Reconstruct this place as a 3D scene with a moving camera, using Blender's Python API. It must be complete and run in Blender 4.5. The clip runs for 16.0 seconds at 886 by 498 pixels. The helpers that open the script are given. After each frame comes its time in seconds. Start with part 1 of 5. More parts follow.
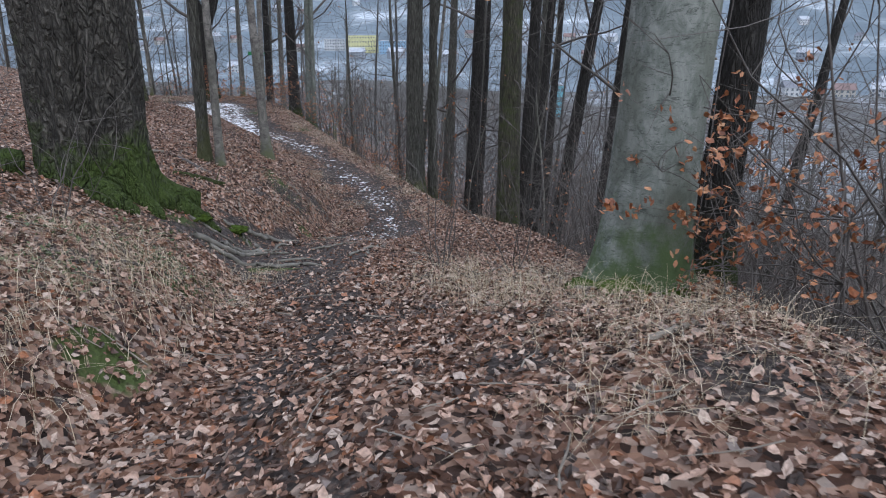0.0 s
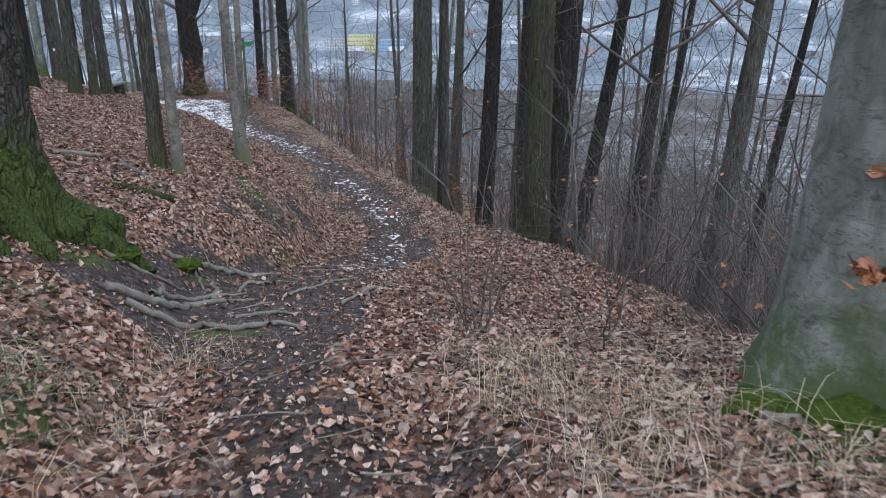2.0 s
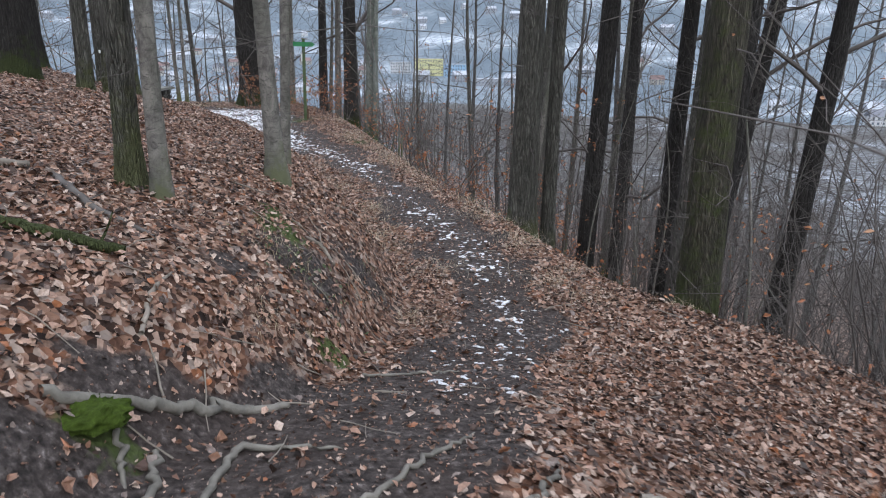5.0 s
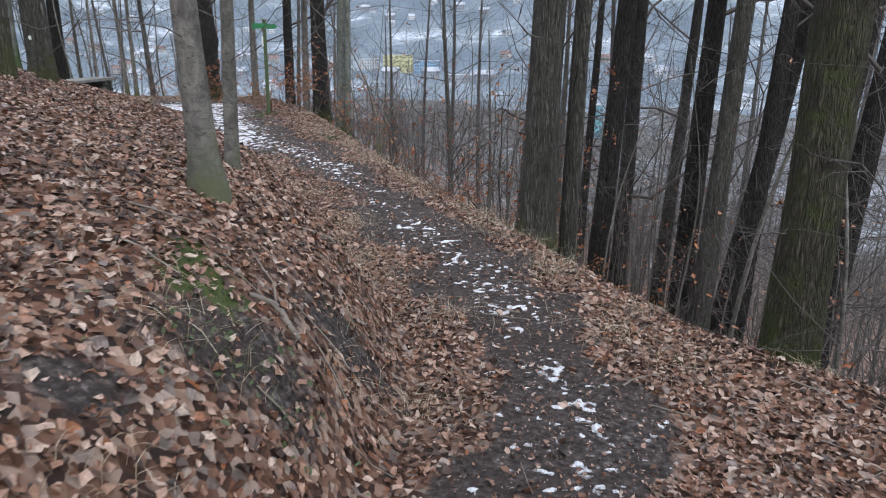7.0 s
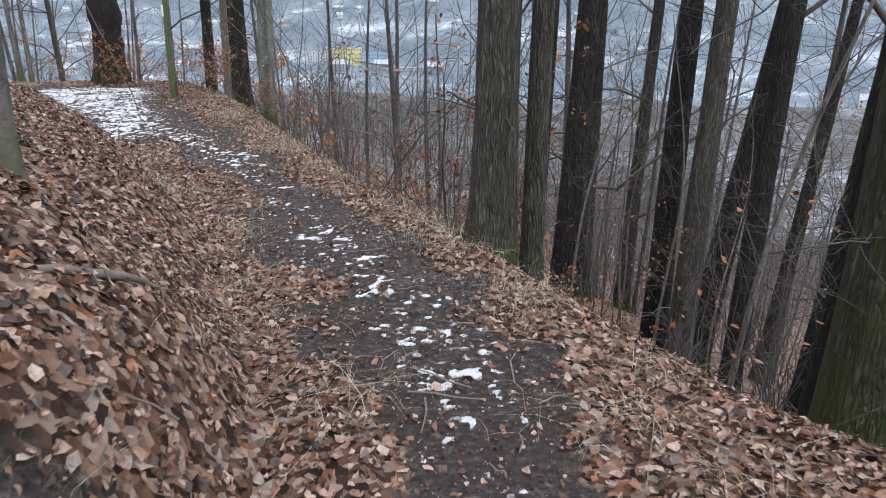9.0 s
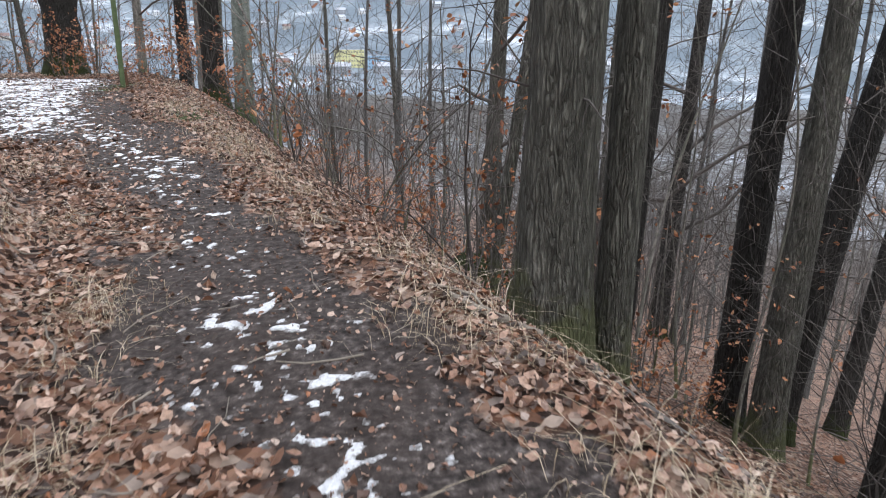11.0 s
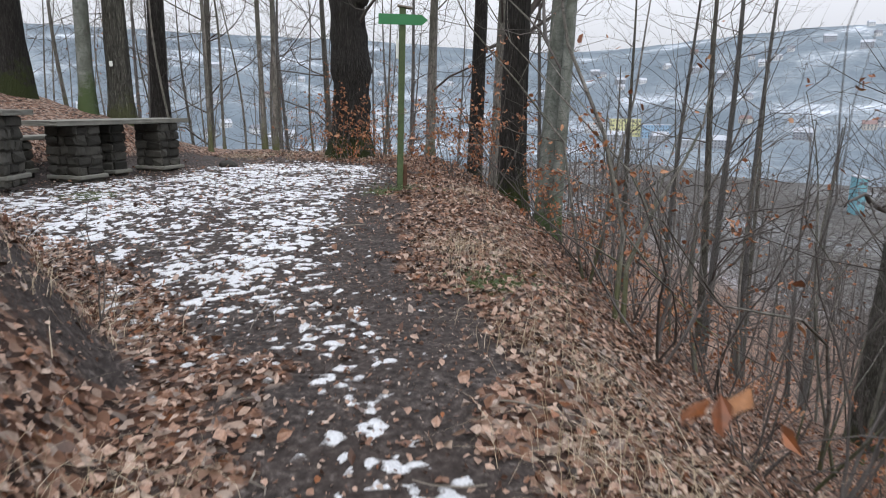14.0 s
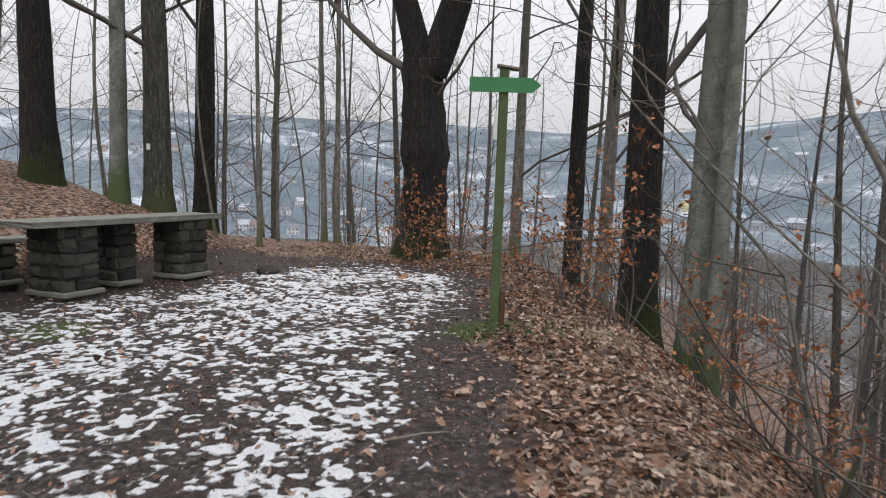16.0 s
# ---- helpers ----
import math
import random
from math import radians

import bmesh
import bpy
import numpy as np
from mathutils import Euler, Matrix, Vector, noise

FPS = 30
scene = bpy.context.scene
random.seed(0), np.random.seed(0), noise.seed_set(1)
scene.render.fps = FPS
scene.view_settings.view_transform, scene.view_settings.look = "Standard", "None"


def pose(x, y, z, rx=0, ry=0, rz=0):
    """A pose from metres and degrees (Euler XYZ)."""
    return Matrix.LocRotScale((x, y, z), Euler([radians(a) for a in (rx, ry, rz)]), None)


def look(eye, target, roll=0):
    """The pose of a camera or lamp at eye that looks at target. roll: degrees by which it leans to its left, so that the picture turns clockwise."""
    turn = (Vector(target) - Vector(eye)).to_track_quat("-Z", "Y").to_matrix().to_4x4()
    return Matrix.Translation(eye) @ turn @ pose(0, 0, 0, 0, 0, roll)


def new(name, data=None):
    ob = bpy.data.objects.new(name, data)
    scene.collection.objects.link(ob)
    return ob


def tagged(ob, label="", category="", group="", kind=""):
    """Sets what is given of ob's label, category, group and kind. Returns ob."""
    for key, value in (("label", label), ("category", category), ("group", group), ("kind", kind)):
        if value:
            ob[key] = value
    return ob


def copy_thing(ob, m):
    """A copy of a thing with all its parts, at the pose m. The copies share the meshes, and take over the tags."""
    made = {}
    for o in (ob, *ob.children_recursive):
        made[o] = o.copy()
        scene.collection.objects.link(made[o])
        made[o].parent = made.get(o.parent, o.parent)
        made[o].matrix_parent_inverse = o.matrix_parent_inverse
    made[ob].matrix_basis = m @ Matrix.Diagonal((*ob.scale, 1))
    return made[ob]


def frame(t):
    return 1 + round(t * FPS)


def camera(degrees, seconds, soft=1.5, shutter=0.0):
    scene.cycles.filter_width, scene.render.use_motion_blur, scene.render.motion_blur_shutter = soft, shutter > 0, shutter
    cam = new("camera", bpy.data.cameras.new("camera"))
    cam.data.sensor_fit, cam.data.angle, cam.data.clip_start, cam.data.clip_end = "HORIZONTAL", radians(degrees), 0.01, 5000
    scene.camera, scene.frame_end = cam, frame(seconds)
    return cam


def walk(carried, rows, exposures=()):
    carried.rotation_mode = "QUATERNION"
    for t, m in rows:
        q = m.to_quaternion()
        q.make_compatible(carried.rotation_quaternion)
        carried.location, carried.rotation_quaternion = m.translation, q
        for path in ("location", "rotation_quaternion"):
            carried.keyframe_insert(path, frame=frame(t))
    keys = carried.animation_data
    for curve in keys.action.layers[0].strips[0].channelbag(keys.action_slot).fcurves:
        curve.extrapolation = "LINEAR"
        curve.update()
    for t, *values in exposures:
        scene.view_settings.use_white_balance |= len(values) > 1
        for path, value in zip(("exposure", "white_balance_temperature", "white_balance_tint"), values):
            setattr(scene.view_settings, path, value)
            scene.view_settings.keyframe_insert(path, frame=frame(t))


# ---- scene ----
cam = camera(67.6, 16.0, soft=1.0, shutter=0.25)
METRES, EYE, TILT, LEAN, TURN = 22.0, 1.55, -19.0, 0.0, 0.0
ROWS = [
    (0.0, 0.0, 0.0, 0.0, -0.0, -0.0, -0.0),
    (0.5, -0.0059, 0.0234, 0.003, 0.06, -0.12, 0.05),
    (1.0, -0.0117, 0.0524, 0.0072, -0.14, -0.3, 0.12),
    (1.5, -0.0123, 0.0822, 0.0131, -0.33, -0.3, 0.23),
    (2.0, -0.013, 0.1149, 0.0187, 0.02, -0.05, 0.16),
    (2.5, -0.015, 0.1456, 0.0217, 0.5, 0.52, -0.17),
    (3.0, -0.0173, 0.1771, 0.0264, 1.2, 0.89, -0.45),
    (3.5, -0.0205, 0.2051, 0.032, 1.8, 1.02, -0.73),
    (4.0, -0.0259, 0.2345, 0.0348, 3.39, 1.44, -1.3),
    (4.5, -0.0382, 0.2618, 0.0382, 4.96, 1.89, -2.13),
    (7.0, -0.0763, 0.3932, 0.0607, 2.57, 1.66, -1.07),
    (7.5, -0.0743, 0.4214, 0.0648, 1.27, 1.62, -0.51),
    (8.0, -0.0711, 0.4491, 0.068, 0.2, 1.18, -0.08),
    (8.5, -0.0672, 0.4717, 0.0707, -1.34, 1.1, 0.41),
    (11.0, -0.0719, 0.6272, 0.096, -1.14, 1.31, 0.33),
    (11.5, -0.0819, 0.6575, 0.1062, 0.85, 1.54, -0.4),
    (12.0, -0.0927, 0.6898, 0.1181, 5.85, 1.51, -2.17),
    (12.5, -0.1078, 0.7195, 0.1337, 11.85, 1.47, -4.36),
    (13.0, -0.1221, 0.7507, 0.1469, 15.53, 2.14, -5.6),
    (13.5, -0.1378, 0.7827, 0.1596, 18.98, 3.58, -6.89),
    (14.0, -0.1506, 0.8126, 0.1718, 20.4, 5.51, -7.37),
    (14.5, -0.1664, 0.8418, 0.1842, 22.0, 7.34, -7.97),
    (15.0, -0.1825, 0.8679, 0.1956, 23.05, 9.07, -8.41),
    (15.5, -0.2003, 0.8954, 0.2067, 24.78, 10.54, -8.99),
    (16.0, -0.2193, 0.9209, 0.2181, 25.94, 11.46, -9.43),
]
walk(cam, [(t, pose(0, 0, EYE, TILT, LEAN, TURN) @ pose(METRES * x, METRES * y, METRES * z, 90 + pitch, roll, yaw)) for t, x, y, z, yaw, pitch, roll in ROWS],
     exposures=[(0.0, -0.24, 5850, 10), (1.5, -0.16, 5800, 10), (3.0, 0.02, 6000, 10), (7.5, 0.0, 6150, 10), (8.5, 0.10, 6200, 10), (11.0, 0.28, 6400, 10), (12.0, 0.10, 6500, 10), (13.5, 0.12, 6600, 10), (14.2, -0.06, 6550, 10), (15.0, -0.08, 6600, 10), (16.0, -0.22, 6850, 10)])


# ---- world, sun, exposure ----
world = bpy.data.worlds.new("overcast")
scene.world = world
world.use_nodes = True
wn, wl = world.node_tree.nodes, world.node_tree.links
wn.clear()
w_out = wn.new("ShaderNodeOutputWorld")
w_bg = wn.new("ShaderNodeBackground")
sky = wn.new("ShaderNodeTexSky")
sky.sky_type = "NISHITA"
sky.sun_disc = False
sky.sun_elevation, sky.sun_rotation = radians(24), radians(150)
sky.dust_density, sky.air_density = 4.0, 1.0
w_hsv = wn.new("ShaderNodeHueSaturation")
w_hsv.inputs["Saturation"].default_value = 0.25
w_mix = wn.new("ShaderNodeMix")
w_mix.data_type = "RGBA"
w_mix.inputs["Factor"].default_value = 0.75
w_mix.inputs["B"].default_value = (7.5, 7.75, 8.55, 1)  # even cloud cover
wl.new(sky.outputs["Color"], w_hsv.inputs["Color"])
wl.new(w_hsv.outputs["Color"], w_mix.inputs["A"])
# an overcast sky is about three times as bright overhead as at the horizon
w_tc, w_xyz = wn.new("ShaderNodeTexCoord"), wn.new("ShaderNodeSeparateXYZ")
w_up = wn.new("ShaderNodeMapRange")
w_up.inputs["From Min"].default_value, w_up.inputs["From Max"].default_value = 0.05, 1.0
w_up.inputs["To Min"].default_value, w_up.inputs["To Max"].default_value = 1.0, 3.0
w_mul = wn.new("ShaderNodeVectorMath")
w_mul.operation = "SCALE"
wl.new(w_tc.outputs["Generated"], w_xyz.inputs["Vector"])
wl.new(w_xyz.outputs["Z"], w_up.inputs["Value"])
wl.new(w_mix.outputs["Result"], w_mul.inputs[0])
wl.new(w_up.outputs["Result"], w_mul.inputs["Scale"])
wl.new(w_mul.outputs["Vector"], w_bg.inputs["Color"])
wl.new(w_bg.outputs["Background"], w_out.inputs["Surface"])
w_bg.inputs["Strength"].default_value = 0.112
sun = new("sun", bpy.data.lights.new("sun", "SUN"))
sun.data.energy, sun.data.angle, sun.data.color = 1.2, radians(25), (1.0, 0.98, 0.96)
sun.matrix_world = look((20, -30, 40), (0, 10, 0))


# ---- shape of the ground ----
# y, path centre x, path z, left edge x, right edge x
LINE = [(-6, -0.2, 0.75, -1.8, 2.4), (0, -0.3, 0.15, -1.8, 2.3), (3, -0.7, -0.42, -1.7, 2.1), (5, -1.0, -0.80, -1.8, 2.2), (7, -1.3, -1.15, -2.2, 2.5),
        (8.5, -1.6, -1.34, -2.7, 2.7), (10, -1.55, -1.76, -2.3, 3.0), (11, -1.5, -2.05, -2.15, 2.9), (12, -1.45, -2.26, -2.05, 1.9), (13, -1.5, -2.28, -2.15, .65), (14, -1.55, -2.29, -2.35, -0.1),
        (16, -2.1, -2.26, -3.2, -1.1), (18, -3.2, -2.17, -4.25, -2.2), (20, -4.5, -2.07, -5.5, -3.3), (20.8, -5.0, -2.04, -6.2, -3.7), (22, -5.8, -1.97, -9.2, -4.35),
        (23.5, -7.0, -1.88, -12.0, -5.0), (26, -8.5, -1.85, -13.4, -6.05), (29, -10, -1.86, -13.8, -7.3), (32, -12, -1.9, -14.5, -9.0), (36, -15, -2.1, -17, -11.5), (60, -30, -3, -36, -29)]
# swells and hollows of the hillside: x, y, rise, half-width x, half-width y
SWELLS = [(1.4, 3.0, .24, 1.0, 1.5), (-.45, 4.9, -.2, .45, 1.1), (-1.95, 4.2, .2, .45, .9), (-3.2, 6.1, -.16, .6, .6), (-4.1, 15.2, -.32, .9, .8), (-3.0, 14.5, -.1, .4, .5)]
A = np.array(LINE, float)
_ys = np.linspace(-6, 60, 1321)
_K = np.exp(-0.5 * (np.arange(-30, 31) * 0.05 / 0.5) ** 2); _K /= _K.sum()
_S = [np.convolve(np.pad(np.interp(_ys, A[:, 0], A[:, k]), 30, mode='edge'), _K, mode='valid') for k in range(1, 5)]
def col(y, k): return np.interp(y, _ys, _S[k - 1])
def sstep(a, b, v):
    t = np.clip((v - a) / (b - a), 0, 1); return t * t * (3 - 2 * t)
def height(x, y):
    x, y = np.asarray(x, float), np.asarray(y, float)
    xc, zc, xl, xr = (col(y, k) for k in (1, 2, 3, 4))
    z = zc.copy()
    dl = np.maximum(xl - x, 0)
    bh = np.interp(y, [-6, 3, 6, 9, 12, 14, 16, 20, 22.5, 26, 40], [.5, .5, .5, .6, 1.0, 1.0, .75, .6, .5, .5, .5])
    far = 40 * (1 - np.exp(-dl / 40))
    rise = (bh * (1 - np.exp(-(dl / .55) ** 1.3)) + .26 * far) * (1 - sstep(28.3, 32.5, y))
    z = z + rise
    # hump and hollow before the roots
    z = z + .22 * sstep(-.6, .5, x - xc) * (1 - sstep(5.2, 8.0, y)) * (x < xr + 9)
    z = z - .25 * np.clip(x + 1.0, 0, 4.2) * sstep(6.5, 8.8, y) * (1 - .55 * sstep(9.8, 11.2, y)) * (1 - sstep(11.2, 12.8, y))
    for a, b, rise_, wx, wy in SWELLS:
        z = z + rise_ * np.exp(-((x - a) / wx) ** 2 - ((y - b) / wy) ** 2)
    dr = np.maximum(x - xr, 0)
    run = np.sqrt(dr * dr + .12) - .3464
    drop = .72 * run - .27 * (np.sqrt(np.maximum(run - 4.5, 0) ** 2 + .5) - .7071)
    z = z - drop
    # beyond the clearing and its bank the hillside falls to the valley
    z = z - .5 * np.maximum(dl - 5.0, 0) * sstep(21, 28, y) - .42 * np.maximum(y - 34.3, 0) * (1 - .7 * sstep(0, 6, dr))
    floor = -46 + 1.5 * np.sin(x * .011) * np.sin(y * .009)
    low = floor
    k = 6.0
    return low + k * np.logaddexp(0, (z - low) / k)



def vnoise(x, y, scale, seed):
    """Smooth lattice noise, 0 to 1."""
    ca, sa = math.cos(.5 + seed * .73), math.sin(.5 + seed * .73)
    gx, gy = (x * ca - y * sa) / scale, (x * sa + y * ca) / scale
    i, j = np.floor(gx).astype(np.int64), np.floor(gy).astype(np.int64)
    u, v = gx - i, gy - j
    u, v = u * u * (3 - 2 * u), v * v * (3 - 2 * v)

    def h(a, b):
        k = (a * 374761393 + b * 668265263 + seed * 974634247) & 0xFFFFFFFF
        k = ((k ^ (k >> 13)) * 1274126177) & 0xFFFFFFFF
        return ((k ^ (k >> 16)) & 0xFFFF) / 65535.0

    return (h(i, j) * (1 - u) + h(i + 1, j) * u) * (1 - v) + (h(i, j + 1) * (1 - u) + h(i + 1, j + 1) * u) * v


# edges of the trodden path: y, left x, right x
EDGE = np.array([(-3, -.9, -.3), (0, -1.0, -.4), (3, -1.1, -.5), (5, -1.3, -.7), (6.4, -1.6, -.9), (6.8, -3.0, -.9), (9, -3.1, -1.1), (10, -2.25, -.95), (11, -1.9, -.6), (12.3, -1.6, -.4),
                 (13.3, -1.7, -.75), (14.3, -1.9, -.9), (15.6, -2.45, -1.3), (16.9, -3.1, -1.9), (18.4, -3.9, -2.8), (19.8, -4.7, -3.65), (20.8, -5.4, -4.2), (21.6, -6.9, -4.6), (22.5, -9.0, -5.3), (24, -11.5, -6.2)])
PY, PL, PR = EDGE.T
BARE_SOIL = [(-2.75, 11.3, .5), (-2.45, 12.3, .35), (-3.0, 10.5, .2), (.35, 3.1, .35), (-.2, 4.9, .35), (-2.6, 4.4, .35), (-3.1, 3.2, .4), (1.4, 2.6, .5), (-6.7, 20.5, .5), (-6.0, 20.3, .35)]


def path_mask(x, y):
    """1 on trodden soil, 0 on leaf litter."""
    wob = .07 * np.sin(y * 2.3) + .6 * (vnoise(x, y, .5, 31) - .5) + .4 * (vnoise(x, y, .17, 32) - .5)
    left = sstep(-.2, .2, x - np.interp(y, PY, PL) + wob)
    right = 1 - sstep(-.2, .25, x - np.interp(y, PY, PR) + wob)
    clearing = sstep(22.5, 23.5, y) * (1 - sstep(29.5, 31.5, y)) * sstep(-.3, .3, x - col(y, 3) + 0.2) * (1 - sstep(-1.4, -.8, x - col(y, 4) + 1.5 * wob))
    bare = sum(.8 * np.exp(-((x - a) ** 2 + (y - b) ** 2) / (r * r)) for a, b, r in BARE_SOIL)
    strength = np.interp(y, [0, 3, 6, 7, 9, 11], [.45, .62, .75, .95, .95, 1])
    return np.clip(np.maximum(left * right * strength * (1 - sstep(23.5, 24.5, y)), clearing) + bare, 0, 1)


def lumps(x, y):
    """Small unevenness of the soil."""
    return (.035 * np.sin(x * 2.1 + 1.3 * np.sin(y * 1.7)) * np.sin(y * 1.9 + .7 * np.sin(x * 2.3))
            + .015 * np.sin(x * 6.3 + y * 3.1) * np.sin(y * 5.7 - x * 2.2)) * (1 - .6 * path_mask(x, y))


def ground_z(x, y):
    x, y = np.asarray(x, float), np.asarray(y, float)
    near = (np.abs(x) < 60) & (np.abs(y - 20) < 60)
    return height(x, y) + np.where(near, lumps(x, y), 0)


def gz(x, y):
    return float(ground_z(np.array([x]), np.array([y]))[0])


# ---- materials ----
def material(name, rough=0.8, spec=0.3):
    m = bpy.data.materials.new(name)
    m.use_nodes = True
    b = m.node_tree.nodes["Principled BSDF"]
    b.inputs["Roughness"].default_value = rough
    b.inputs["Specular IOR Level"].default_value = spec
    return m, m.node_tree.nodes, m.node_tree.links, b


def coords(n, l, scale=(1, 1, 1), obj=True):
    tc, mp = n.new("ShaderNodeTexCoord"), n.new("ShaderNodeMapping")
    mp.inputs["Scale"].default_value = scale
    l.new(tc.outputs["Object" if obj else "Generated"], mp.inputs["Vector"])
    return mp.outputs["Vector"]


def noise_tex(n, l, vec, scale, detail=4, rough=0.6, dist=0.0):
    t = n.new("ShaderNodeTexNoise")
    t.inputs["Scale"].default_value, t.inputs["Detail"].default_value = scale, detail
    t.inputs["Roughness"].default_value, t.inputs["Distortion"].default_value = rough, dist
    l.new(vec, t.inputs["Vector"])
    return t.outputs["Fac"]


def ramp(n, l, fac, *stops):
    r = n.new("ShaderNodeValToRGB")
    e = r.color_ramp.elements
    while len(e) < len(stops):
        e.new(0.5)
    for k, (p, c) in zip(e, stops):
        k.position, k.color = p, (*c, 1) if len(c) == 3 else c
    l.new(fac, r.inputs["Fac"])
    return r.outputs["Color"]


def mixc(n, l, fac, a, b, blend="MIX"):
    m = n.new("ShaderNodeMix")
    m.data_type, m.blend_type = "RGBA", blend
    for key, v in (("Factor", fac), ("A", a), ("B", b)):
        if isinstance(v, (int, float)):
            m.inputs[key].default_value = v
        elif isinstance(v, tuple):
            m.inputs[key].default_value = (*v, 1)
        else:
            l.new(v, m.inputs[key])
    return m.outputs["Result"]


def bump(n, l, b, h, strength=0.5, dist=0.02):
    k = n.new("ShaderNodeBump")
    k.inputs["Strength"].default_value, k.inputs["Distance"].default_value = strength, dist
    l.new(h, k.inputs["Height"])
    l.new(k.outputs["Normal"], b.inputs["Normal"])


def maths(n, l, op, a, c, clamp=False):
    k = n.new("ShaderNodeMath")
    k.operation, k.use_clamp = op, clamp
    for i, v in enumerate((a, c)):
        if isinstance(v, (int, float)):
            k.inputs[i].default_value = v
        else:
            l.new(v, k.inputs[i])
    return k.outputs[0]


def attribute(n, name):
    a = n.new("ShaderNodeAttribute")
    a.attribute_name = name
    return a.outputs["Fac"]


# dead leaf tones; the near-black first stop also imitates shaded gaps
LEAF = ((0.0, (.018, .010, .007)), (0.20, (.060, .028, .017)), (0.40, (.175, .082, .048)), (0.58, (.34, .195, .13)), (0.76, (.50, .35, .27)), (0.88, (.53, .42, .345)), (0.94, (.19, .155, .14)), (1.0, (.36, .135, .052)))


def ground_material():
    m, n, l, b = material("forest_floor", 0.8, 0.25)
    v = coords(n, l)
    vor = n.new("ShaderNodeTexVoronoi")
    vor.inputs["Scale"].default_value = 21
    l.new(v, vor.inputs["Vector"])
    sep = n.new("ShaderNodeSeparateColor")
    l.new(vor.outputs["Color"], sep.inputs["Color"])
    # litter beneath the loose leaves is darkened for the shade between them
    litter = ramp(n, l, sep.outputs["Red"], *[(p, tuple(.62 * q for q in c)) for p, c in LEAF])
    big = noise_tex(n, l, v, 0.7, 3)
    litter = mixc(n, l, ramp(n, l, big, (.45, (0, 0, 0)), (.7, (.5, .5, .5))), litter, (.045, .03, .024))
    grain = noise_tex(n, l, v, 22, 6, .7)
    patch = noise_tex(n, l, v, 1.6, 4)
    soil = ramp(n, l, grain, (.36, (.010, .008, .007)), (.50, (.042, .034, .031)), (.60, (.09, .075, .069)), (.72, (.26, .235, .22)))
    soil = mixc(n, l, ramp(n, l, patch, (.4, (0, 0, 0)), (.65, (.6, .6, .6))), soil, (.036, .026, .022))
    wob = maths(n, l, "ADD", attribute(n, "path"), maths(n, l, "MULTIPLY", maths(n, l, "SUBTRACT", noise_tex(n, l, v, 6, 5, .7), .5), .9))
    edge = ramp(n, l, wob, (.4, (0, 0, 0)), (.6, (1, 1, 1)))
    near = mixc(n, l, edge, litter, soil)
    moss = ramp(n, l, maths(n, l, "ADD", attribute(n, "moss"), maths(n, l, "MULTIPLY", maths(n, l, "SUBTRACT", noise_tex(n, l, v, 9, 5), .5), 1.2)), (.5, (0, 0, 0)), (.7, (1, 1, 1)))
    near = mixc(n, l, moss, near, (.05, .068, .018))
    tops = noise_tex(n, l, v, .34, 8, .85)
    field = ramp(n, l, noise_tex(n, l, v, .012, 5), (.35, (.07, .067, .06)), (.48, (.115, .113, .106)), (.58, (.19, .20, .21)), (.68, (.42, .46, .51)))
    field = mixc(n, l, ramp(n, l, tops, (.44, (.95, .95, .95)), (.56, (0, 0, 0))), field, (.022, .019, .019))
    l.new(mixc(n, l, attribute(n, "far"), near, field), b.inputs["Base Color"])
    h = maths(n, l, "ADD", maths(n, l, "MULTIPLY", grain, .5), maths(n, l, "MULTIPLY", vor.outputs["Distance"], .8))
    bump(n, l, b, h, .8, .03)
    return m


def leaf_material(name, stops=LEAF, rough=0.48):
    m, n, l, b = material(name, rough, 0.5)
    g = n.new("ShaderNodeNewGeometry")
    c = ramp(n, l, g.outputs["Random Per Island"], *stops)
    v = coords(n, l)
    spot = noise_tex(n, l, v, 60, 3)
    c = mixc(n, l, ramp(n, l, spot, (.35, (.55, .55, .55)), (.65, (1, 1, 1))), (.05, .03, .02), c)
    l.new(c, b.inputs["Base Color"])
    return m


